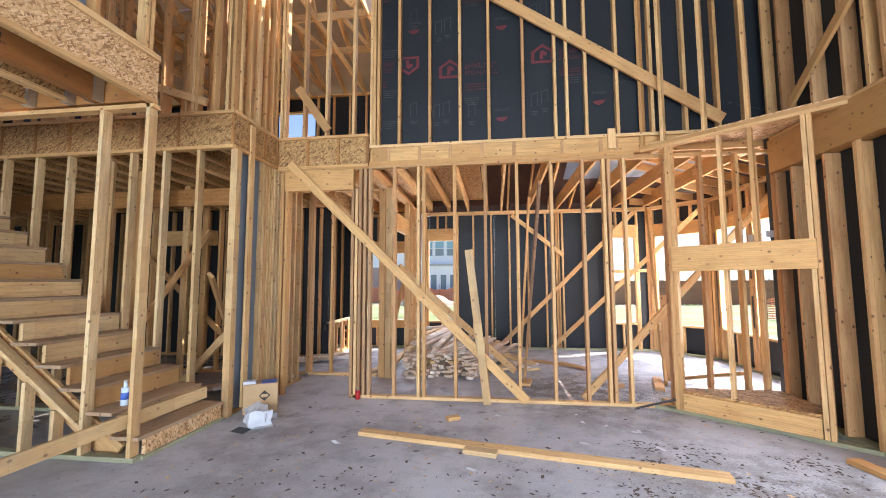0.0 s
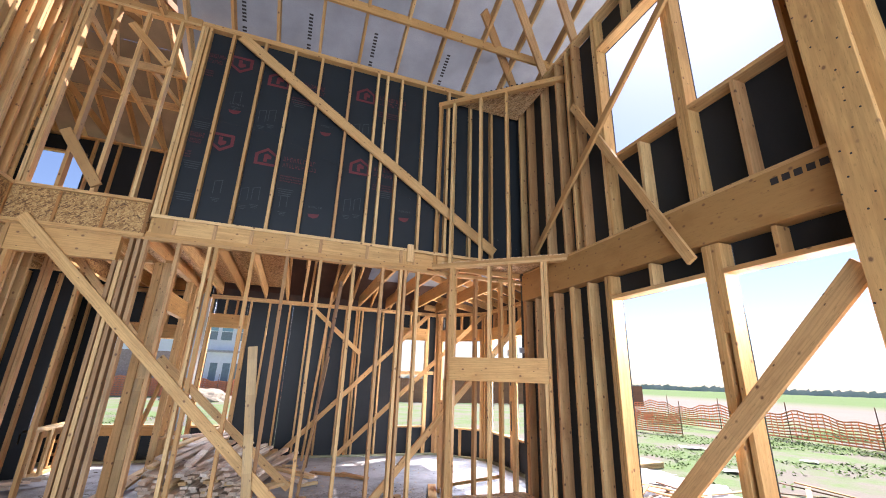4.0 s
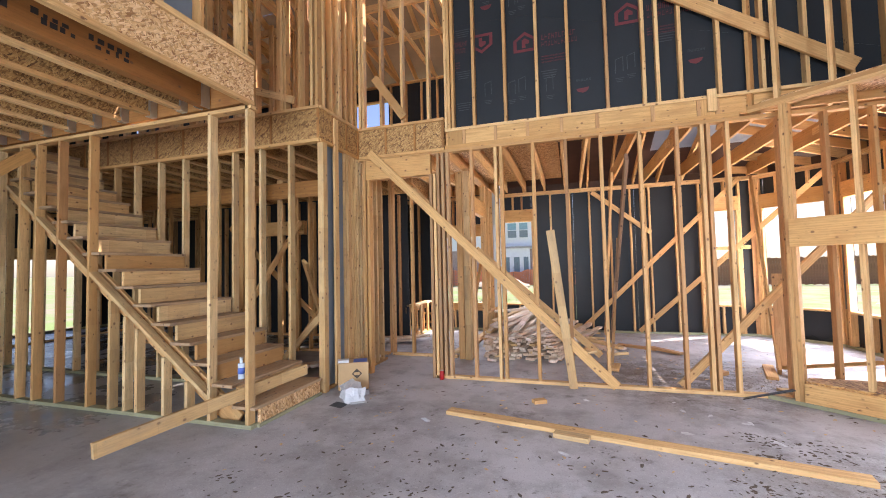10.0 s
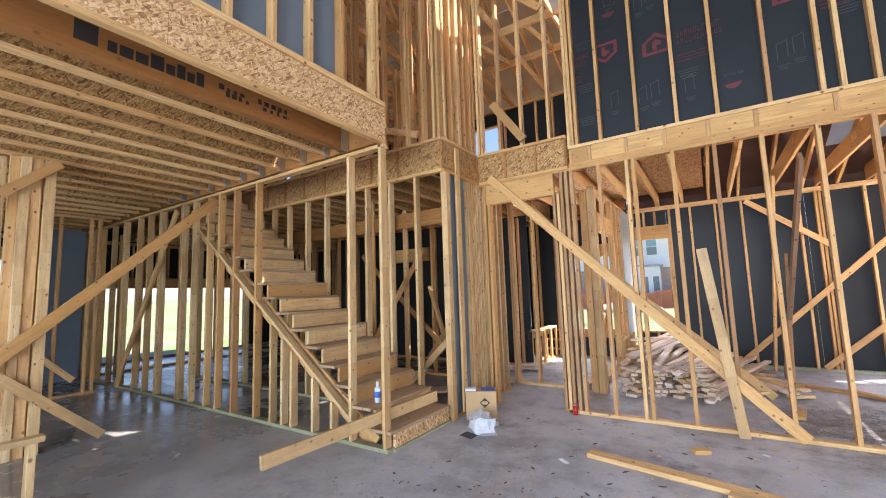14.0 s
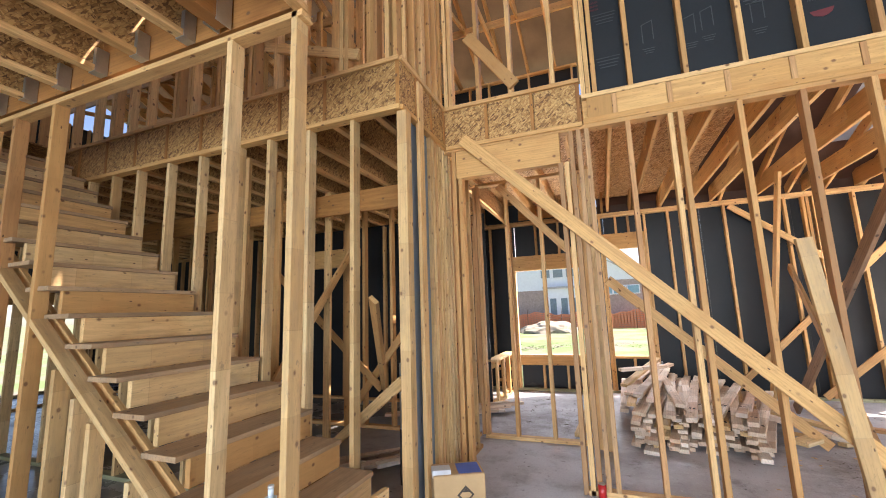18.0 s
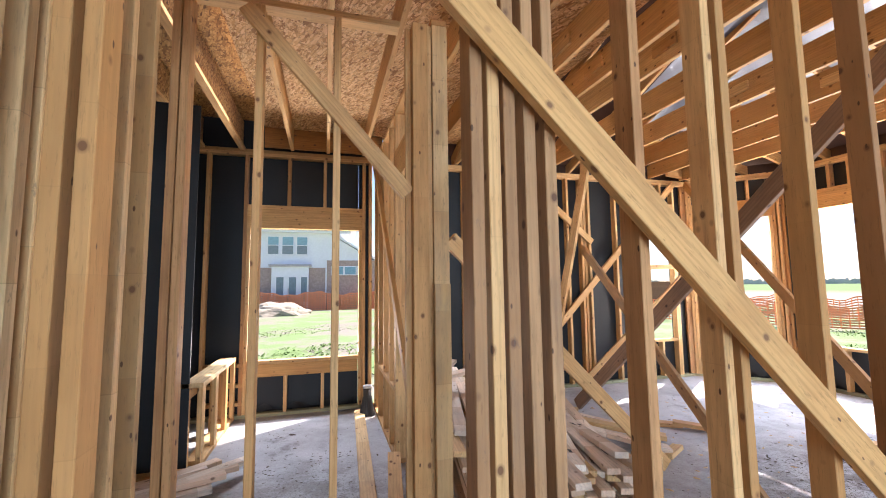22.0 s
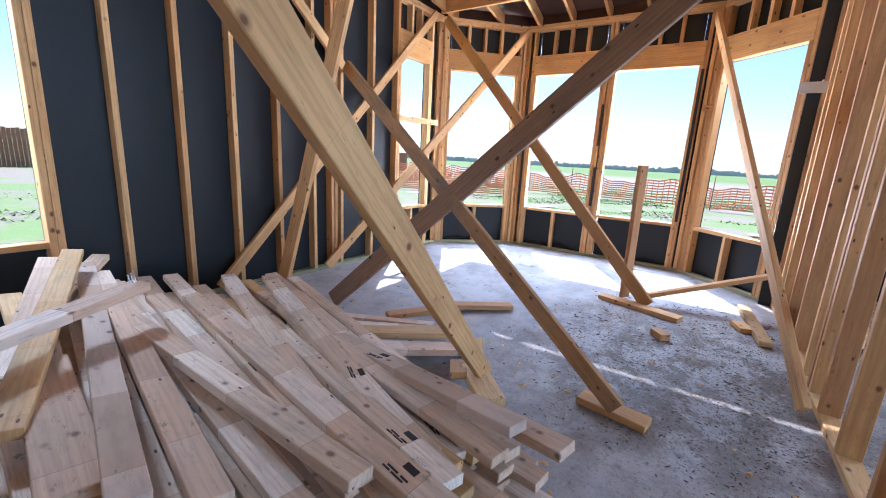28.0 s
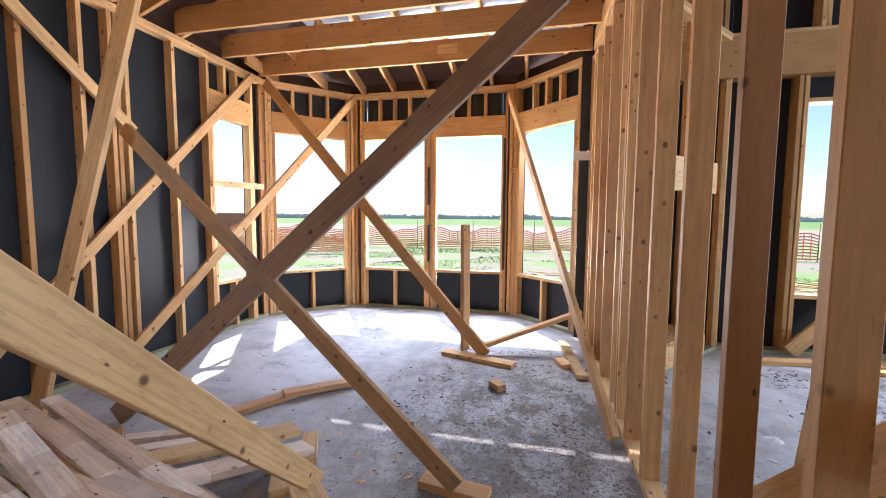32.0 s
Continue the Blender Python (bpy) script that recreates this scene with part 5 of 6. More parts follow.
pipe = empty("drain_pipe", "black drain pipe stub with a white cap in the slab", "pipe", at=(-1.49, 9.0, 0))
tube(pipe, "stub", (-1.49, 9.0, 0), 0.045, 0.30, BLACK_PLASTIC)
tube(pipe, "cap", (-1.49, 9.0, 0.30), 0.05, 0.03, WHITE_PLASTIC)
bm = bmesh.new()
bmesh.ops.create_cone(bm, cap_ends=False, segments=18, radius1=0.085, radius2=0.052, depth=0.20)
for v in bm.verts:
    v.co += Vector((0.014, 0.014, 0.02)) * noise.noise(v.co * 23)
bmesh.ops.translate(bm, verts=bm.verts, vec=(0, 0, 0.10))
bmesh.ops.solidify(bm, geom=bm.faces[:], thickness=0.003)
part("sleeve", bm, BLACK_PLASTIC, pipe, "crumpled black plastic sleeve")
vent = empty("vent_pipe", "grey pipe with a black collar behind the stairs", "pipe", at=(-3.0, 5.05, 0))
tube(vent, "stub", (-3.0, 5.05, 0.45), 0.04, 0.55, STEEL)
tube(vent, "collar", (-3.0, 5.05, 0.0), 0.043, 0.45, BLACK_PLASTIC)
for k in range(9):
    loose_board("scrap_board", (-4.3 + 0.09 * k, 7.0 + 0.1 * (k % 4), 0.03 + 0.035 * (k // 3)), (-3.0 + 0.06 * k, 7.5 + 0.12 * (k % 5), 0.03 + 0.035 * (k // 3)), T, UP, LOT[k % 5], "board scrap heaped on the slab", "board", "scrap heap", 0.089)
for k in range(10):
    loose_board("scrap_board", (-4.2 + 0.1 * k, 5.0 + 0.07 * (k % 4), 0.03 + 0.04 * (k // 4)), (-3.1 + 0.05 * k, 5.9 + 0.1 * (k % 3), 0.03 + 0.04 * (k // 4)), T, UP, LOT[(k * 2) % 5], "board scrap heaped on the slab behind the stairs", "board", "scrap heap", 0.089)

# ---- things by the stair foot ----
carton = empty("cardboard_box", "brown cardboard carton with printed label and open flap", "box", at=(-2.385, 4.66, 0))
M = pose(0, 0, 0, 0, 0, -62)
bm = bevel_box(0.24, 0.36, 0.32, 0.006)
part("body", bm, CARD, carton).matrix_basis = M
bm = bmesh.new()
prism(bm, [(-0.06, 0), (0, -0.06), (0.06, 0), (0, 0.06)], 0, 0.002)
o = part("hazard_mark", bm, CARD_DARK, carton)
o.matrix_basis = M @ pose(0.121, 0.04, 0.19, 0, 90, 0)
o = part("hazard_centre", prism(bmesh.new(), [(-0.042, 0), (0, -0.042), (0.042, 0), (0, 0.042)], 0, 0.0035), CARD, carton)
o.matrix_basis = M @ pose(0.121, 0.04, 0.19, 0, 90, 0)
for turn in (0, 180):
    o = part("hazard_mark", prism(bmesh.new(), [(-0.042, 0), (-0.018, -0.024), (-0.018, 0.024)], 0, 0.0045), CARD_DARK, carton)
    o.matrix_basis = M @ pose(0.121, 0.04, 0.19, 0, 90, 0) @ pose(0, 0, 0, 0, 0, turn)
for k in range(3):
    o = part("print_bar", cached_box(0.003, 0.16 - 0.04 * k, 0.012, CARD_DARK, 0), None, carton)
    o.matrix_basis = M @ pose(0.121, -0.05 + 0.01 * k, 0.05 + 0.025 * k)
o = part("white_sheet", cached_box(0.10, 0.13, 0.05, WHITE_PLASTIC, 0.003), None, carton)
o.matrix_basis = M @ pose(0.05, -0.12, 0.30)
o = part("blue_lid", cached_box(0.20, 0.17, 0.02, BLUE_LABEL, 0.004), None, carton)
o.matrix_basis = M @ pose(0.0, 0.08, 0.301)

crushed = empty("crushed_carton", "crushed white printed carton lying on the slab", "box", at=(-2.17, 4.24, 0))
bm = bmesh.new()
bmesh.ops.create_cube(bm, size=1.0)
bmesh.ops.subdivide_edges(bm, edges=bm.edges[:], cuts=5, use_grid_fill=True)
for v in bm.verts:
    v.co = Vector((v.co.x * 0.21, v.co.y * 0.30, (v.co.z + 0.5) * 0.14))
    v.co += Vector((0.035, 0.045, 0.05)) * v.co.z / 0.14 * noise.noise(v.co * 9.0 + Vector((3.1, 0, 0)))
    v.co += 0.022 * noise.noise_vector(v.co * 13.0)
    v.co.z = max(v.co.z, 0.002)
part("body", bm, WHITE_PLASTIC, crushed).rotation_euler = (0.0, 0.0, 0.75)
for k, (x, y, tilt, turn, sy) in enumerate(((0.12, -0.10, 18, 40, 0.13), (-0.02, -0.17, 35, -15, 0.11), (0.05, 0.13, 150, 25, 0.12))):
    flap = part("flap", cached_box(0.17, 0.003, sy, WHITE_PLASTIC if k != 1 else PRINT_GREY, 0), None, crushed)
    flap.matrix_basis = pose(x, y, 0.012 + 0.05 * (k == 2), 62 + tilt, 0, turn)
for k in range(4):
    bar = part("print_bar", cached_box(0.10 - 0.02 * k, 0.003, 0.010, PRINT_GREY, 0), None, crushed)
    bar.matrix_basis = pose(0.135, -0.06, 0.05 + 0.02 * k, 0, 0, 115)
can = empty("drink_can", "small red can standing at the wall plate", "can", at=(-1.43, 5.225, 0.0))
tube(can, "body", (-1.43, 5.225, 0.0), 0.03, 0.11, RED_PLASTIC)
tube(can, "rim", (-1.43, 5.225, 0.11), 0.026, 0.006, STEEL)
tagged(box_part(None, "paper_tag", (3.3705, 5.30, 1.925), (3.3735, 5.535, 2.015), WHITE_PLASTIC, bev=0), "white paper tag stapled to a partition stud", "tag")
bottle = empty("water_bottle", "clear plastic water bottle with a blue label on a stair tread", "bottle", at=(-2.96, 3.47, 0.382))
tube(bottle, "body", (-2.96, 3.47, 0.382), 0.032, 0.15, WATER)
tube(bottle, "label", (-2.96, 3.47, 0.432), 0.0335, 0.06, BLUE_LABEL)
tube(bottle, "neck", (-2.96, 3.47, 0.532), 0.015, 0.045, WATER)
tube(bottle, "cap", (-2.96, 3.47, 0.577), 0.016, 0.014, WHITE_PLASTIC)
bm = bmesh.new()
prism(bm, [(1.86, 5.17), (2.25, 5.02), (2.25, 5.07), (1.9, 5.24)], 0.0, 0.01)
for v in bm.verts:
    v.co.z += max(0, (v.co.x - 1.9)) * 0.45
tagged(new("felt_flap", mesh_from(bm, "felt_flap", BLACK_PLASTIC)), "curled flap of black building felt at the wall end", "felt")

# ---- left side of the living room ----
pack = empty("stud_pack", "bundle of upright studs carrying the floor beam", "post", "structure")
for x, y, wide, lot in ((-5.80, 1.487, 0.086, PINE_PALE), (-5.84, 1.385, 0.089, PINE), (-5.82, 1.30, 0.075, PINE_PALE), (-5.87, 1.225, 0.07, PINE), (-5.96, 1.47, 0.11, PINE), (-5.98, 1.16, 0.05, PINE_PALE), (-6.1, 1.06, 0.06, PINE)):
    member(pack, "stud", (x, y, 0), (x, y, 3.04), wide, 0.06, (0, 1, 0), lot)
member(pack, "plate", (-5.9, 1.02, 0.016), (-5.9, 1.56, 0.016), 0.10, 0.034, (1, 0, 0), TREATED)
loose_board("brace_board", (-5.70, 3.19, 2.87), (-5.72, 0.55, 0.40), T, (1, 0, 0), BEAM, "long diagonal brace from the stair wall", "brace", "", 0.12)
loose_board("brace_board", (-5.735, 1.55, 3.01), (-5.735, 0.2, 1.75), T, (1, 0, 0), PINE, "diagonal brace from the top of the stud pack", "brace", "", 0.095)
loose_board("brace_board", (-5.76, 2.04, 0.05), (-5.76, 0.55, 1.42), T, (1, 0, 0), PINE_PALE, "pale brace from slab to stud pack", "brace", "", 0.095)
loose_board("brace_board", (-6.86, 3.2, 2.9), (-8.9, 3.2, 0.05), T, (0, 1, 0), PINE, "diagonal brace nailed on the stair wall", "brace", "", 0.1)
rail = empty("half_wall", "low open half wall of pale pine", "wall", "structure")
member(rail, "cap", (-3.86, 1.12, 0.60), (-3.93, -0.9, 0.60), T, 0.09, UP, PINE_PALE)
for y in (0.85, 1.06, 0.3, -0.3):
    box_part(rail, "upright", (-3.92, y - 0.02, 0.0), (-3.83, y + 0.02, 0.58), PINE_PALE)
member(rail, "bottom_plate", (-3.88, 1.1, 0.02), (-3.94, -0.9, 0.02), T, 0.09, UP, PINE)
far2 = empty("wall_far_room", "row of studs in the far room", "wall", "structure")
FA = Line((-10.8, 3.25), (-10.8, 9.2))
for k in range(14):
    stud(far2, FA, 0.15 + 0.42 * k, T, 3.0)
plate(far2, FA, 0, FA.len, 0, name="bottom_plate")
sheet(far2, Line((-10.8, 2.5), (-10.8, 3.2)), 0, 0.7, 0, 3.0, 0, material=SHEATH_BLUE)

# ---- prints on sheathing and beams ----
prints = empty("sheathing_print", "red and grey maker's marks printed on the sheathing", "print", "structure")
YP = 5.3575
def mark(pts, x, z, scale, material, name="mark", parent=prints):
    bm = bmesh.new()
    prism(bm, [(px * scale, pz * scale) for px, pz in pts], 0, 0.0015)
    bmesh.ops.rotate(bm, verts=bm.verts, matrix=Matrix.Rotation(radians(90), 3, "X"))
    ob = part(name, bm, material, parent)
    ob.location = (x, YP, z)
    return ob
HOUSE = [(-1, -0.8), (1, -0.8), (1, 0.3), (0, 1.0), (-1, 0.3)]
HOOK = [(-0.25, -0.45), (0.05, -0.45), (0.05, -0.1), (0.38, -0.1), (0.38, 0.18), (0.0, 0.42), (-0.25, 0.25)]
def badge(x, z, scale, flip=1):
    """A house-shaped frame with a thick outline and a hook in it."""
    pts = [(p, q * flip) for p, q in HOUSE]
    for (p, q), (u, v) in zip(pts, pts[1:] + pts[:1]):
        side = [(p, q), (u, v), (u * 0.72, v * 0.70), (p * 0.72, q * 0.70)]
        mark(side if flip > 0 else side[::-1], x, z, scale, PRINT_RED, "badge_stroke")
    mark([(p, q * flip) for p, q in (HOOK if flip > 0 else HOOK[::-1])], x, z, scale, PRINT_RED, "badge_hook")
def bar(x, z, w, h, material=PRINT_RED):
    mark([(-w / 2, -h / 2), (w / 2, -h / 2), (w / 2, h / 2), (-w / 2, h / 2)], x, z, 1, material, "bar")
INKED = random.Random(41)
def letter_row(x0, x1, z, h, count, thin=0.5, material=PRINT_RED):
    """A line of maker's lettering as short upright bars, some with a foot or a bar across."""
    step = (x1 - x0) / count
    for k in range(count):
        x = x0 + step * (k + 0.5)
        bar(x - step * 0.26, z, step * 0.26 * thin, h, material)
        if INKED.random() < 0.75:
            bar(x + step * 0.18, z, step * 0.26 * thin, h, material)
        bar(x, z + INKED.choice((-0.40, 0.0, 0.40)) * h, step * 0.66, h * 0.17, material)
def bracket(x, z, wide, tall):
    """A thin grey fixing diagram: three sides of a leaning frame."""
    for pts in ([(-wide / 2, -tall / 2), (-wide / 2 + 0.007, -tall / 2), (-wide / 2 + 0.007, tall * 0.35), (-wide / 2, tall * 0.35)],
                [(wide / 2 - 0.007, -tall * 0.4), (wide / 2, -tall * 0.4), (wide / 2, tall / 2), (wide / 2 - 0.007, tall / 2)],
                [(-wide / 2, tall * 0.35 - 0.007), (wide / 2, tall / 2 - 0.007), (wide / 2, tall / 2), (-wide / 2, tall * 0.35)]):
        mark(pts, x, z, 1, PRINT_GREY, "diagram")
for x, z, flip in ((-0.26, 4.29, 1), (0.955, 4.41, 1), (-0.82, 4.40, -1), (-0.79, 5.63, -1), (-0.28, 5.52, 1), (0.94, 5.62, 1)):
    badge(x, z, 0.145, flip)
    a, b = (x + 0.20, x + 0.62) if flip > 0 else (x - 0.62, x - 0.20)
    letter_row(max(a, -1.25), b, z + 0.03, 0.068, 10)
    letter_row(max(a, -1.25), b + 0.02 * flip, z - 0.06, 0.060, 11, 0.3)
    for q in range(3):
        letter_row(max(a, -1.25), b - 0.10, z - 0.22 - 0.036 * q, 0.018, 16, 0.8)
for x, z in ((0.42, 3.567), (1.64, 3.717), (0.43, 4.82), (-0.75, 4.86)):
    mark([(-1, 0.35), (-0.75, -0.15), (0.0, -0.4), (0.45, -0.25), (0.8, 0.0), (1, 0.5), (0.2, 0.42)], x, z, 0.075, PRINT_RED, "patch")
    letter_row(x - 0.08, x + 0.10, z + 0.13, 0.03, 6, 0.6, PRINT_GREY)
for x, z in ((-0.75, 3.77), (-0.44, 3.73), (-0.31, 3.76), (0.84, 3.81), (0.97, 3.84), (-0.41, 4.90), (-0.29, 4.94), (0.85, 5.02), (0.98, 5.05), (-0.75, 5.1), (0.03, 3.72)):
    bracket(x, z, 0.09, 0.20)
    for q in range(3):
        bar(x, z - 0.16 - 0.02 * q, 0.10 - 0.02 * q, 0.006, PRINT_GREY)
for x, z in ((0.03, 5.26), (0.03, 3.88), (-1.08, 4.62), (-1.08, 4.05), (-1.08, 3.62), (1.34, 4.1)):
    for q in range(4):
        bar(x, z - 0.03 * q, 0.20 - 0.02 * q, 0.009, PRINT_GREY)
ob = empty("lid_print", "black maker's bars on the strand board lid", "print", "structure")
for k in range(9):
    o = part("bar", cached_box(0.03, 0.07, 0.002, PRINT_BLACK, 0), None, ob)
    o.matrix_basis = pose(2.63 + 0.058 * k, 4.86 - 0.054 * k, 5.796, 0, 0, -43)
lp = empty("beam_print", "black maker's lettering bars on the veneer beam", "print", "structure")
TXT = random.Random(31)
y = 0.95
for k in range(26):
    wide, tall = (0.12, 0.13) if k == 0 else ((TXT.uniform(0.05, 0.085), TXT.choice((0.075, 0.075, 0.105))) if k < 9 else (TXT.uniform(0.02, 0.05), TXT.choice((0.028, 0.04, 0.045))))
    o = part("bar", cached_box(0.002, wide, tall, PRINT_BLACK, 0), None, lp)
    o.location = (-3.099, y + wide / 2, 3.12 + (0.045 if k > 8 and k % 2 else 0.0))
    y += (wide + (0.05 if k == 0 else 0.014)) * (1.0 if k < 9 or k % 2 else 0.25) + (0.10 if k in (8, 16) else 0.0)
hp = empty("header_print", "black stencil bars on the window beam", "print", "structure")
for k in range(6):
    o = part("bar", cached_box(0.002, 0.05, 0.05, PRINT_BLACK, 0), None, hp)
    o.location = (3.449, 1.72 - 0.075 * k, 2.96)
fl = empty("foil_print", "black bars of maker's marks on the foil deck", "print", "structure")
for x in (-0.86, 0.02, 0.95, 2.1):
    for c in range(11):
        if c == 2:
            continue
        y = 5.42 - 0.045 * c
        o = part("bar", cached_box(0.055, 0.026, 0.002, PRINT_BLACK, 0), None, fl)
        o.matrix_basis = pose(x, y, 5.895 + (6.3 - y) * 0.423 - 0.012, -22.9)

# ---- outside ----
HO = Vector((-6, 37, -0.3))
house = empty("neighbour_house", "two-storey brick and white siding house with grey roof", "house", at=HO)
def hbox(name, lo, hi, material, label="", parent=None):
    return box_part(parent or house, name, lo, hi, material, 0, label)
def hsub(owner, name, lo, hi, material):
    ob = box_part(None, name, lo, hi, material, 0)
    ob.parent = owner
    ob.location = ob.location - HO - owner.location
    return ob
def hmesh(name, pts, faces, material, label=""):
    bm = bmesh.new()
    vs = [bm.verts.new(Vector(p) - HO) for p in pts]
    for f in faces:
        bm.faces.new([vs[i] for i in f])
    bmesh.ops.recalc_face_normals(bm, faces=bm.faces[:])
    return part(name, bm, material, house, label)
hbox("lower_wall", (-18, 37.0, -0.3), (1.9, 48, 2.92), BRICK_FAR, "brown brick ground floor")
hbox("upper_wall", (-18, 37.05, 2.92), (-1.7, 48, 5.6), SIDING, "white siding upper floor")
hbox("side_wall", (-1.9, 37.0, 2.92), (1.9, 48, 3.5), BRICK_FAR)
hmesh("gable", [(-1.7, 37.05, 3.5), (1.75, 37.05, 3.5), (-1.7, 37.05, 5.6), (-1.7, 47, 3.5), (1.75, 47, 3.5), (-1.7, 47, 5.6)], [(0, 1, 2), (3, 5, 4), (1, 4, 5, 2), (0, 2, 5, 3), (0, 3, 4, 1)], SIDING, "white siding gable end")
hmesh("side_roof", [(-1.75, 36.8, 5.68), (2.1, 36.8, 3.40), (2.1, 47.2, 3.40), (-1.75, 47.2, 5.68), (-1.75, 36.8, 5.84), (2.1, 36.8, 3.56), (2.1, 47.2, 3.56), (-1.75, 47.2, 5.84)],
      [(0, 1, 2, 3), (4, 7, 6, 5), (0, 4, 5, 1), (1, 5, 6, 2), (2, 6, 7, 3), (3, 7, 4, 0)], SIDING)
hbox("door_bay", (-5.8, 36.5, -0.3), (-3.2, 37.0, 3.0), SIDING, "white door bay")
hbox("bay_roof", (-6.0, 36.35, 3.0), (-3.0, 37.04, 3.16), ROOFING)
for x0, x1 in ((-5.45, -4.95), (-4.57, -4.07), (-3.72, -3.30)):
    door = hbox("door", (x0 - 0.1, 36.44, -0.1), (x1 + 0.1, 36.5, 2.35), SIDING)
    hsub(door, "pane", (x0, 36.42, 0.45), (x1, 36.445, 2.2), SKY_TINT_GLASS)
for x0, x1 in ((-6.14, -5.41), (-5.13, -4.36), (-4.08, -3.35)):
    win = hbox("window", (x0 - 0.08, 36.98, 3.88), (x1 + 0.08, 37.05, 5.34), SIDING)
    hsub(win, "pane", (x0, 36.96, 3.96), (x1, 36.985, 4.60), SKY_TINT_GLASS)
    hsub(win, "upper_pane", (x0, 36.96, 4.65), (x1, 36.985, 5.26), SKY_GLASS)
for x0, x1 in ((-1.49, -0.66), (-0.52, 0.31), (0.5, 1.3)):
    win = hbox("window", (x0 - 0.07, 36.94, 2.34), (x1 + 0.07, 37.0, 3.06), SIDING)
    hsub(win, "pane", (x0, 36.92, 2.41), (x1, 36.945, 2.99), SKY_GLASS)
hbox("eave", (-18.4, 36.6, 5.6), (-0.2, 48.4, 5.78), SIDING)
hbox("downpipe", (-1.98, 36.93, 0.0), (-1.88, 37.0, 3.5), SIDING)
hmesh("roof", [(-18.5, 36.5, 5.78), (0.4, 36.5, 5.78), (0.4, 48.5, 5.78), (-18.5, 48.5, 5.78), (-12.5, 42.5, 9.9), (-5.6, 42.5, 9.9)], [(0, 1, 5, 4), (1, 2, 5), (2, 3, 4, 5), (3, 0, 4), (3, 2, 1, 0)], ROOFING)
hbox("roof_vent", (-5.6, 39.3, 7.55), (-4.9, 39.7, 7.95), SIDING)

mound = bmesh.new()
bmesh.ops.create_icosphere(mound, subdivisions=4, radius=1.0)
for v in mound.verts:
    v.co.z = max(v.co.z, -0.1)
    v.co += v.co.normalized() * 0.16 * noise.fractal(v.co * 2.1, 1.0, 2.0, 4)
    v.co = Vector((v.co.x * 2.1, v.co.y * 1.5, v.co.z * 0.82))
ob = new("dirt_mound", mesh_from(mound, "dirt_mound", DIRT))
ob.location = (-5.0, 31.5, -0.3)
tagged(ob, "heap of pale dug soil on the grass", "mound")

wf = empty("wood_fence", "reddish brown board fence along the lot", "fence", at=(2, 34, -0.3))
for k in range(200):
    x = 2 + 0.16 * k
    o = part("board", cached_box(0.15, 0.02, 1.85, FENCE_WOOD, 0), None, wf)
    o.location = (x - 2, 0, 0.02 * ((k * 7) % 3))

def mesh_fence(name, pts, h, label, strand=0.026):
    """A sagging plastic mesh on thin posts: crossed strands, not a sheet."""
    root = empty(name, label, "fence", at=(*pts[0], -0.3))
    bm = bmesh.new()
    o = Vector((*pts[0], 0))
    def quad(a, b, w):
        bm.faces.new([bm.verts.new(p) for p in (a - w, b - w, b + w, a + w)])
    total = 0
    for (x0, y0), (x1, y1) in zip(pts, pts[1:]):
        a, b = Vector((x0, y0, 0)), Vector((x1, y1, 0))
        n = max(1, int((b - a).length / 0.22))
        for i in range(n):
            p, q = a.lerp(b, i / n) - o, a.lerp(b, (i + 1) / n) - o
            s0 = 0.12 * math.sin((total + i) * 0.37) + 0.05 * math.sin((total + i) * 1.3)
            s1 = 0.12 * math.sin((total + i + 1) * 0.37) + 0.05 * math.sin((total + i + 1) * 1.3)
            for r in range(9):
                z0, z1 = 0.12 + (h - 0.12 + s0) * r / 8, 0.12 + (h - 0.12 + s1) * r / 8
                quad(p + UP * z0, q + UP * z1, UP * strand)
            d = (q - p).normalized() * strand * 0.7
            quad(p + UP * 0.12, p + UP * (h + s0), d)
        total += n
        m = max(1, int((b - a).length / 2.6))
        for i in range(m + 1):
            t = tube(root, "post", a.lerp(b, i / m) - Vector((0, 0, 0.3)), 0.02, h + 0.45, DARK_WOOD, 6)
    part("mesh", bm, ORANGE_MESH, root)

mesh_fence("orange_fence", [(-26, 35.6), (3.5, 35.6)], 1.25, "orange plastic safety fence in front of the house", 0.06)
mesh_fence("orange_fence", [(17, -4.5), (18.5, 3), (19.5, 12), (20, 24)], 1.0, "sagging orange plastic safety fence across the field")
mesh_fence("orange_fence", [(12.5, 20.5), (15.5, 13.5)], 0.9, "yellow and orange safety fence beyond the bay")

OUT = random.Random(12)
def sheet_scrap(x, y, sx, sy, rz):
    bm = bmesh.new()
    bmesh.ops.create_grid(bm, x_segments=6, y_segments=6, size=0.5)
    for v in bm.verts:
        v.co = Vector((v.co.x * sx, v.co.y * sy, 0.02 + 0.05 * noise.noise(Vector((v.co.x * 3 + x, v.co.y * 3 + y, 0)))))
    ob = new("wrap_sheet", mesh_from(bm, "wrap_sheet", WHITE_PLASTIC))
    ob.matrix_basis = pose(x, y, -0.27, 0, 0, rz)
    tagged(ob, "white scrap sheet lying on the ground outside", "sheet", "building scraps")
for k in range(64):
    sheet_scrap(OUT.uniform(4.4, 9.0), OUT.uniform(-3.0, 6.0), OUT.uniform(0.5, 1.6), OUT.uniform(0.4, 1.2), OUT.uniform(0, 180))
for k in range(34):
    sheet_scrap(OUT.uniform(4.9, 8.2), OUT.uniform(5.6, 10.5), OUT.uniform(0.5, 1.5), OUT.uniform(0.4, 1.2), OUT.uniform(0, 180))
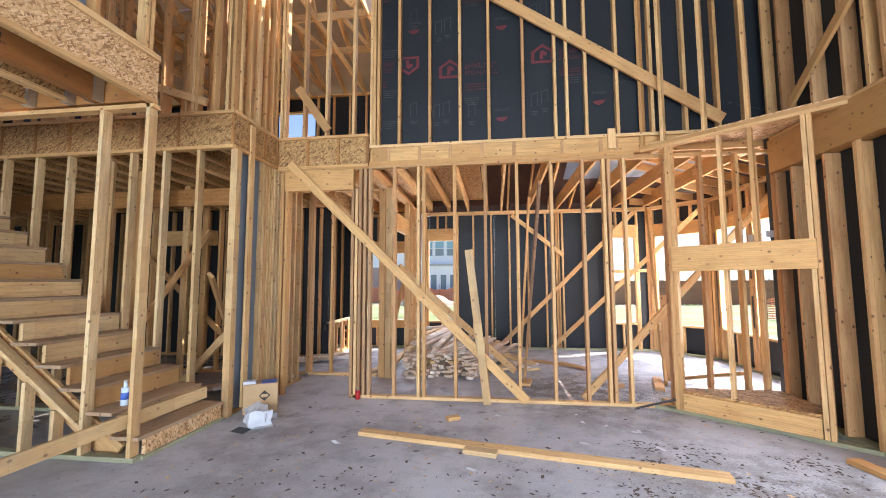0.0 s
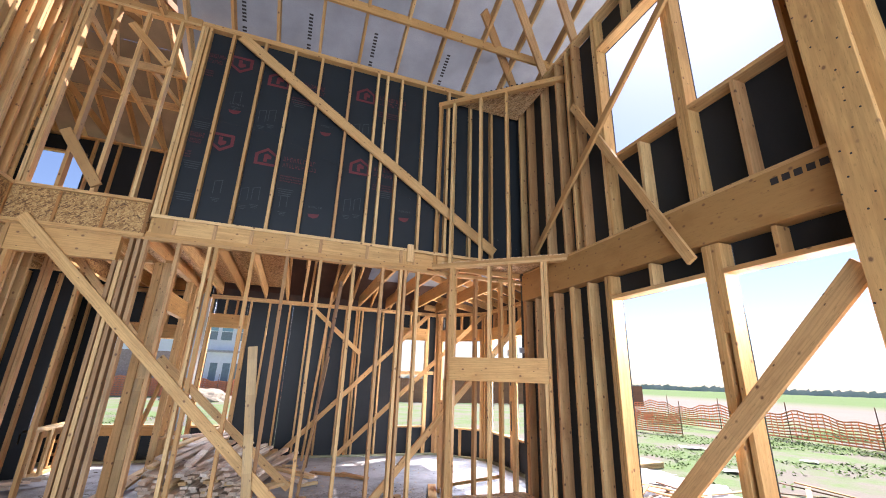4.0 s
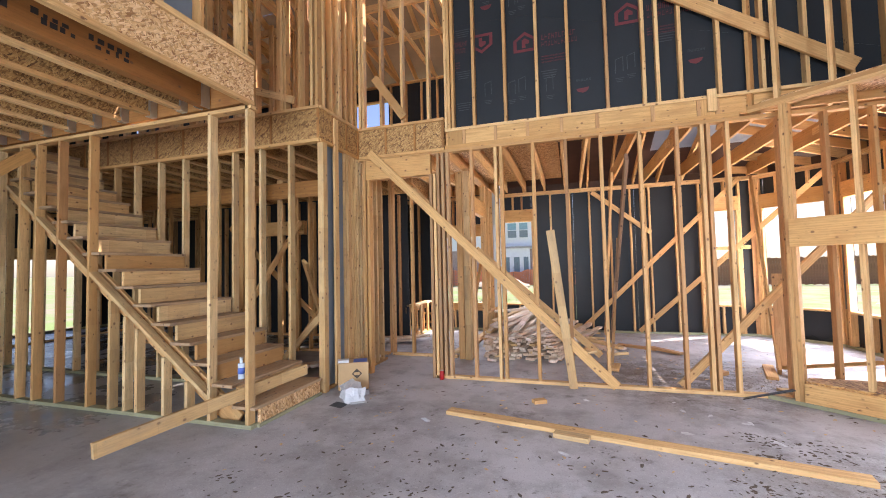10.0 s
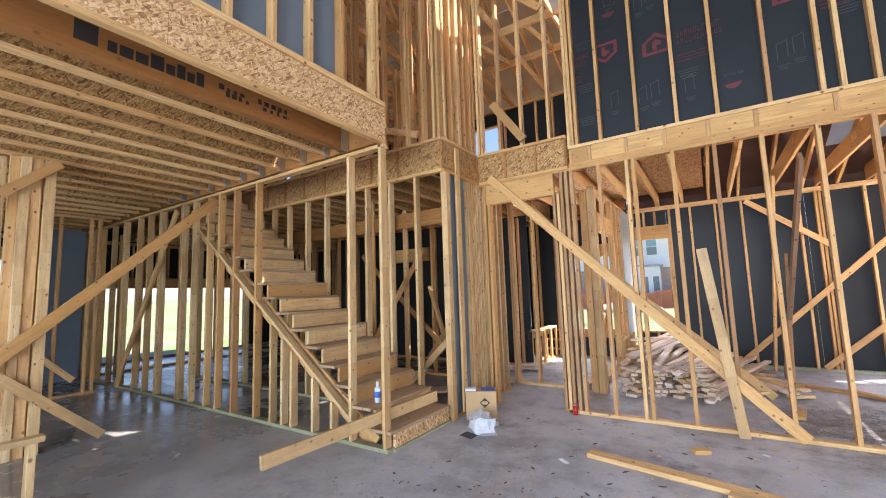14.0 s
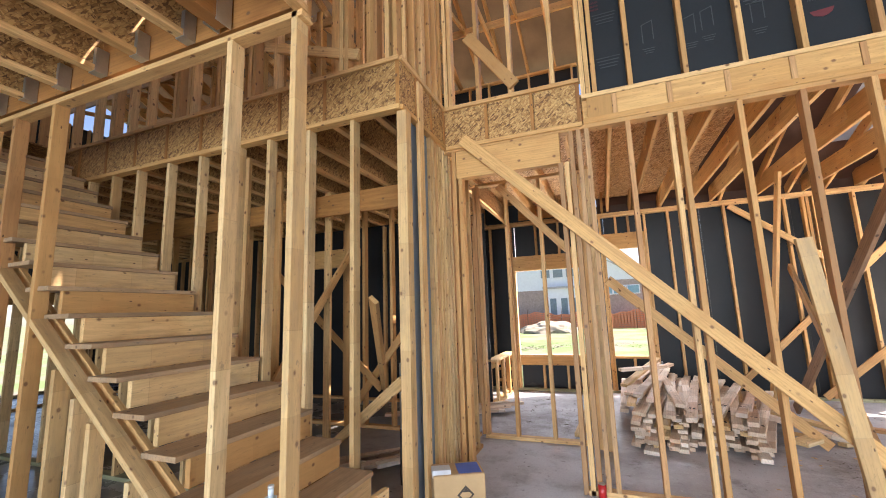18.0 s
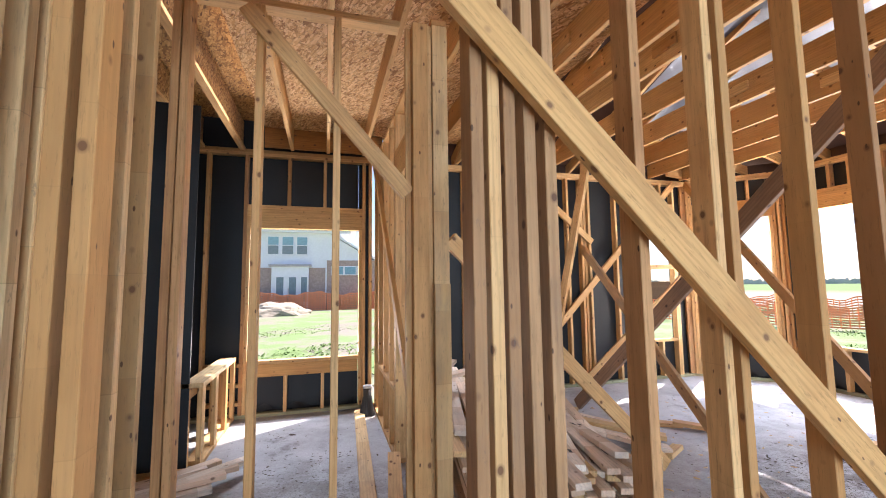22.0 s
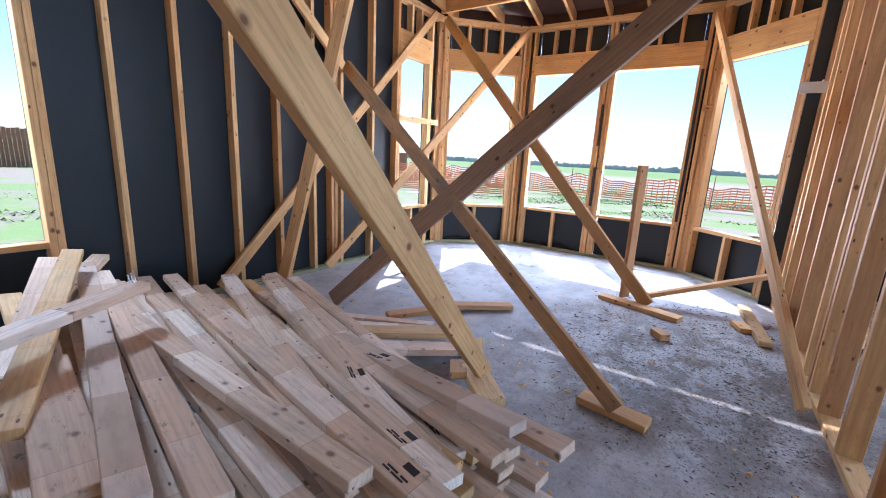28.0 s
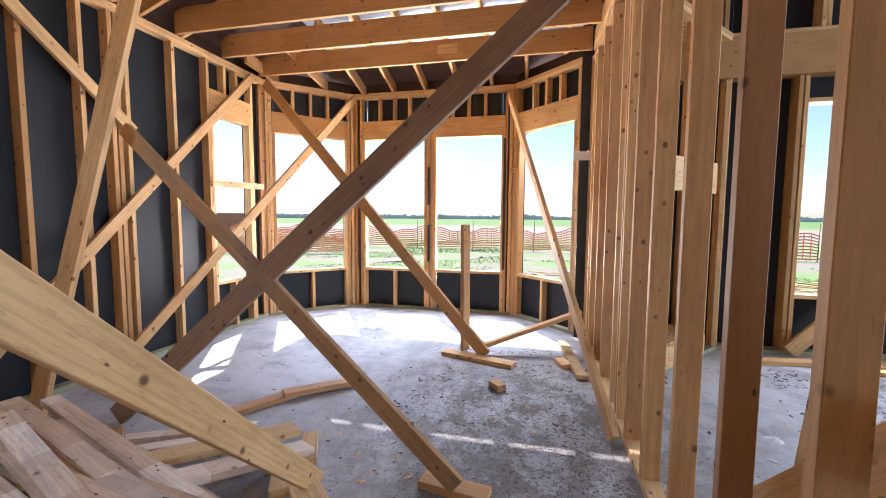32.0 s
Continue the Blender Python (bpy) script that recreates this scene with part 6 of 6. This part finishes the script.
for k in range(10):
    sheet_scrap(OUT.uniform(9, 16.0), OUT.uniform(-2.0, 22.0), OUT.uniform(0.3, 0.9), OUT.uniform(0.3, 0.6), OUT.uniform(0, 180))
for k in range(170):
    x, y, a, ln = OUT.uniform(4.3, 10.0), OUT.uniform(-3.0, 6.2), OUT.uniform(0, 3.14), OUT.uniform(0.4, 2.4)
    if x - abs(math.cos(a)) * ln < 3.9:
        x += 1.5
    z = OUT.uniform(-0.24, -0.12)
    loose_board("scrap_lath", (x, y, z), (x + math.cos(a) * ln, y + math.sin(a) * ln, z + OUT.uniform(-0.02, 0.06)), 0.02, UP, OUT.choice((PINE_PALE, DARK_WOOD, PINE)), "weathered timber scrap on the ground outside", "board", "building scraps", OUT.uniform(0.03, 0.10))
for k in range(18):
    loose_board("stacked_board", (6.3 + OUT.uniform(-0.2, 0.2), 8.2 + 0.12 * (k % 6), -0.27 + 0.045 * (k // 6)), (9.2, 8.6 + 0.12 * (k % 6), -0.27 + 0.045 * (k // 6)), T, UP, PINE_PALE, "pale board in a low stack outside the bay", "board", "outdoor stack", 0.11)

# grass tufts near the building
gv, gf = [], []
for k in range(60000):
    if k % 3:
        x, y = OUT.uniform(8.5, 26), OUT.uniform(-6, 26)
    else:
        x, y = OUT.uniform(-14, 8), OUT.uniform(11, 25)
    if noise.fractal(Vector((x * 0.3, y * 0.3, 2.0)), 1.0, 2.0, 3) < 0.05:
        continue
    a, h, w = OUT.uniform(0, 6.28), OUT.uniform(0.02, 0.06), OUT.uniform(0.02, 0.05)
    c, s, d = math.cos(a), math.sin(a), OUT.uniform(0.05, 0.14)
    n0 = len(gv)
    gv += [(x - c * w, y - s * w, -0.31), (x + c * w, y + s * w, -0.31), (x + s * d, y - c * d, -0.3 + h)]
    gf.append((n0, n0 + 1, n0 + 2))
grass_mesh = bpy.data.meshes.new("grass")
grass_mesh.from_pydata(gv, [], gf)
GRASS = plain("grass_blades", (0.14, 0.24, 0.07), 0.9, var=0.3, scale=1.0)
grass_mesh.materials.append(GRASS)
tagged(new("grass", grass_mesh), "patchy green grass tufts on the field", "grass", kind="stuff")

# far tree line, with distance haze put into its colour
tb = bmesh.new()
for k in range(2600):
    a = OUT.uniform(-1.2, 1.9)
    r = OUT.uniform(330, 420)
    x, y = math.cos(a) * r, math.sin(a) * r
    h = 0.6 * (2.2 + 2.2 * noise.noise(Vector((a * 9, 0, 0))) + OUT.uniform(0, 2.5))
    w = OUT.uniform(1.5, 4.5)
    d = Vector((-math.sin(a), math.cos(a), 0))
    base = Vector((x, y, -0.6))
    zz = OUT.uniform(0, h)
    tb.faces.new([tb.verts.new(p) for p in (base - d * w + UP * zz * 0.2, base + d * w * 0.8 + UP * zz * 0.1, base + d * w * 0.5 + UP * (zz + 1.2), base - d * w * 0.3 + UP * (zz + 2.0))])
tagged(new("far_woods", mesh_from(tb, "far_woods", HAZED_LEAF)), "low tree line on the horizon in haze-pale grey", "trees", kind="stuff")

# ---- small debris on the slab ----
def litter(name, count, area, size, material, label, seed, clusters=0):
    R = random.Random(seed)
    bm = bmesh.new()
    heaps = [(R.uniform(*area[0]), R.uniform(*area[1]), R.uniform(0.06, 0.22)) for k in range(clusters)]
    for k in range(count):
        x, y = R.uniform(*area[0]), R.uniform(*area[1])
        if heaps and R.random() < 0.8:
            hx, hy, hr = R.choice(heaps)
            x, y = R.gauss(hx, hr), R.gauss(hy, hr)
        s, a = R.uniform(*size), R.uniform(0, 6.28)
        h = s * R.uniform(0.12, 0.4)
        c, sn = math.cos(a), math.sin(a)
        ring = []
        for t in range(5):
            th = t * 1.2566 + R.uniform(-0.3, 0.3)
            px, py = math.cos(th) * s * R.uniform(0.7, 1.5), math.sin(th) * s * R.uniform(0.3, 0.7)
            ring.append((x + c * px - sn * py, y + sn * px + c * py))
        tip = bm.verts.new((x, y, h))
        vs = [bm.verts.new((px, py, 0.0005)) for px, py in ring]
        for t in range(5):
            bm.faces.new((vs[t], vs[(t + 1) % 5], tip))
    tagged(new(name, mesh_from(bm, name, material)), label, "debris", kind="stuff")

litter("wood_chips", 220, ((-2.4, 3.3), (1.0, 5.1)), (0.006, 0.025), PINE_PALE, "small wood chips scattered on the slab", 1)
litter("mud_crumbs", 260, ((-2.4, 3.3), (0.5, 5.1)), (0.008, 0.03), MUD, "dark mud crumbs on the slab", 2)
litter("wood_chips", 260, ((-0.2, 4.0), (5.5, 9.0)), (0.006, 0.028), PINE_PALE, "small wood chips scattered on the nook slab", 3)
litter("mud_crumbs", 260, ((0.4, 2.6), (5.5, 6.9)), (0.004, 0.012), MUD, "dark mud crumbs on the nook slab", 4)
litter("mud_crumbs", 16, ((-2.4, -1.5), (6.6, 9.0)), (0.012, 0.035), MUD, "dark mud clods on the bathroom slab", 5)
litter("paper_scraps", 14, ((-1.5, 2.5), (2.0, 5.0)), (0.03, 0.06), WHITE_PLASTIC, "white paper scraps on the slab", 6)
litter("paper_scraps", 16, ((-10.5, -3.5), (0.5, 3.0)), (0.03, 0.09), WHITE_PLASTIC, "white scraps on the dim slab", 7)

litter("mud_patches", 1300, ((1.2, 3.0), (1.6, 4.2)), (0.004, 0.024), MUD, "dark trodden mud patches on the slab near the windows", 8, 26)
litter("mud_crumbs", 170, ((0.6, 3.4), (5.5, 8.8)), (0.005, 0.016), MUD, "dark mud crumbs scattered over the nook slab", 14)
litter("mud_patches", 260, ((1.3, 3.0), (5.5, 6.9)), (0.006, 0.022), MUD, "dark trodden mud by the foot of the braces", 15, 24)
litter("mud_patches", 3000, ((0.5, 2.9), (5.45, 6.6)), (0.0025, 0.009), MUD, "dark trodden mud and grit on the nook slab", 9, 34)
litter("mud_patches", 700, ((-2.2, 1.2), (1.2, 3.6)), (0.005, 0.022), MUD, "scattered dark mud specks on the slab", 10, 40)
litter("mud_patches", 260, ((-2.5, -1.5), (6.7, 8.8)), (0.003, 0.015), MUD, "dark mud clods on the bathroom slab", 11, 9)

tag_card = member(None, "paper_tag", (3.56, 5.38, 1.97), (3.56, 5.38, 2.05), 0.006, 0.16, (0, 1, 0), WHITE_PLASTIC)
tagged(tag_card, "small white paper tag stapled to a stud", "tag")

loose_board("rail_board", (2.66, 9.325, 1.68), (3.50, 9.325, 1.70), 0.03, (0, 1, 0), PINE, "narrow pine board nailed across the nook window", "board", "", 0.07)
loose_board("spacer_block", (4.385, 6.12, 1.94), (4.385, 6.26, 1.95), 0.03, (1, 0, 0), PINE, "small pine block nailed to the bay post", "block", "", 0.06)
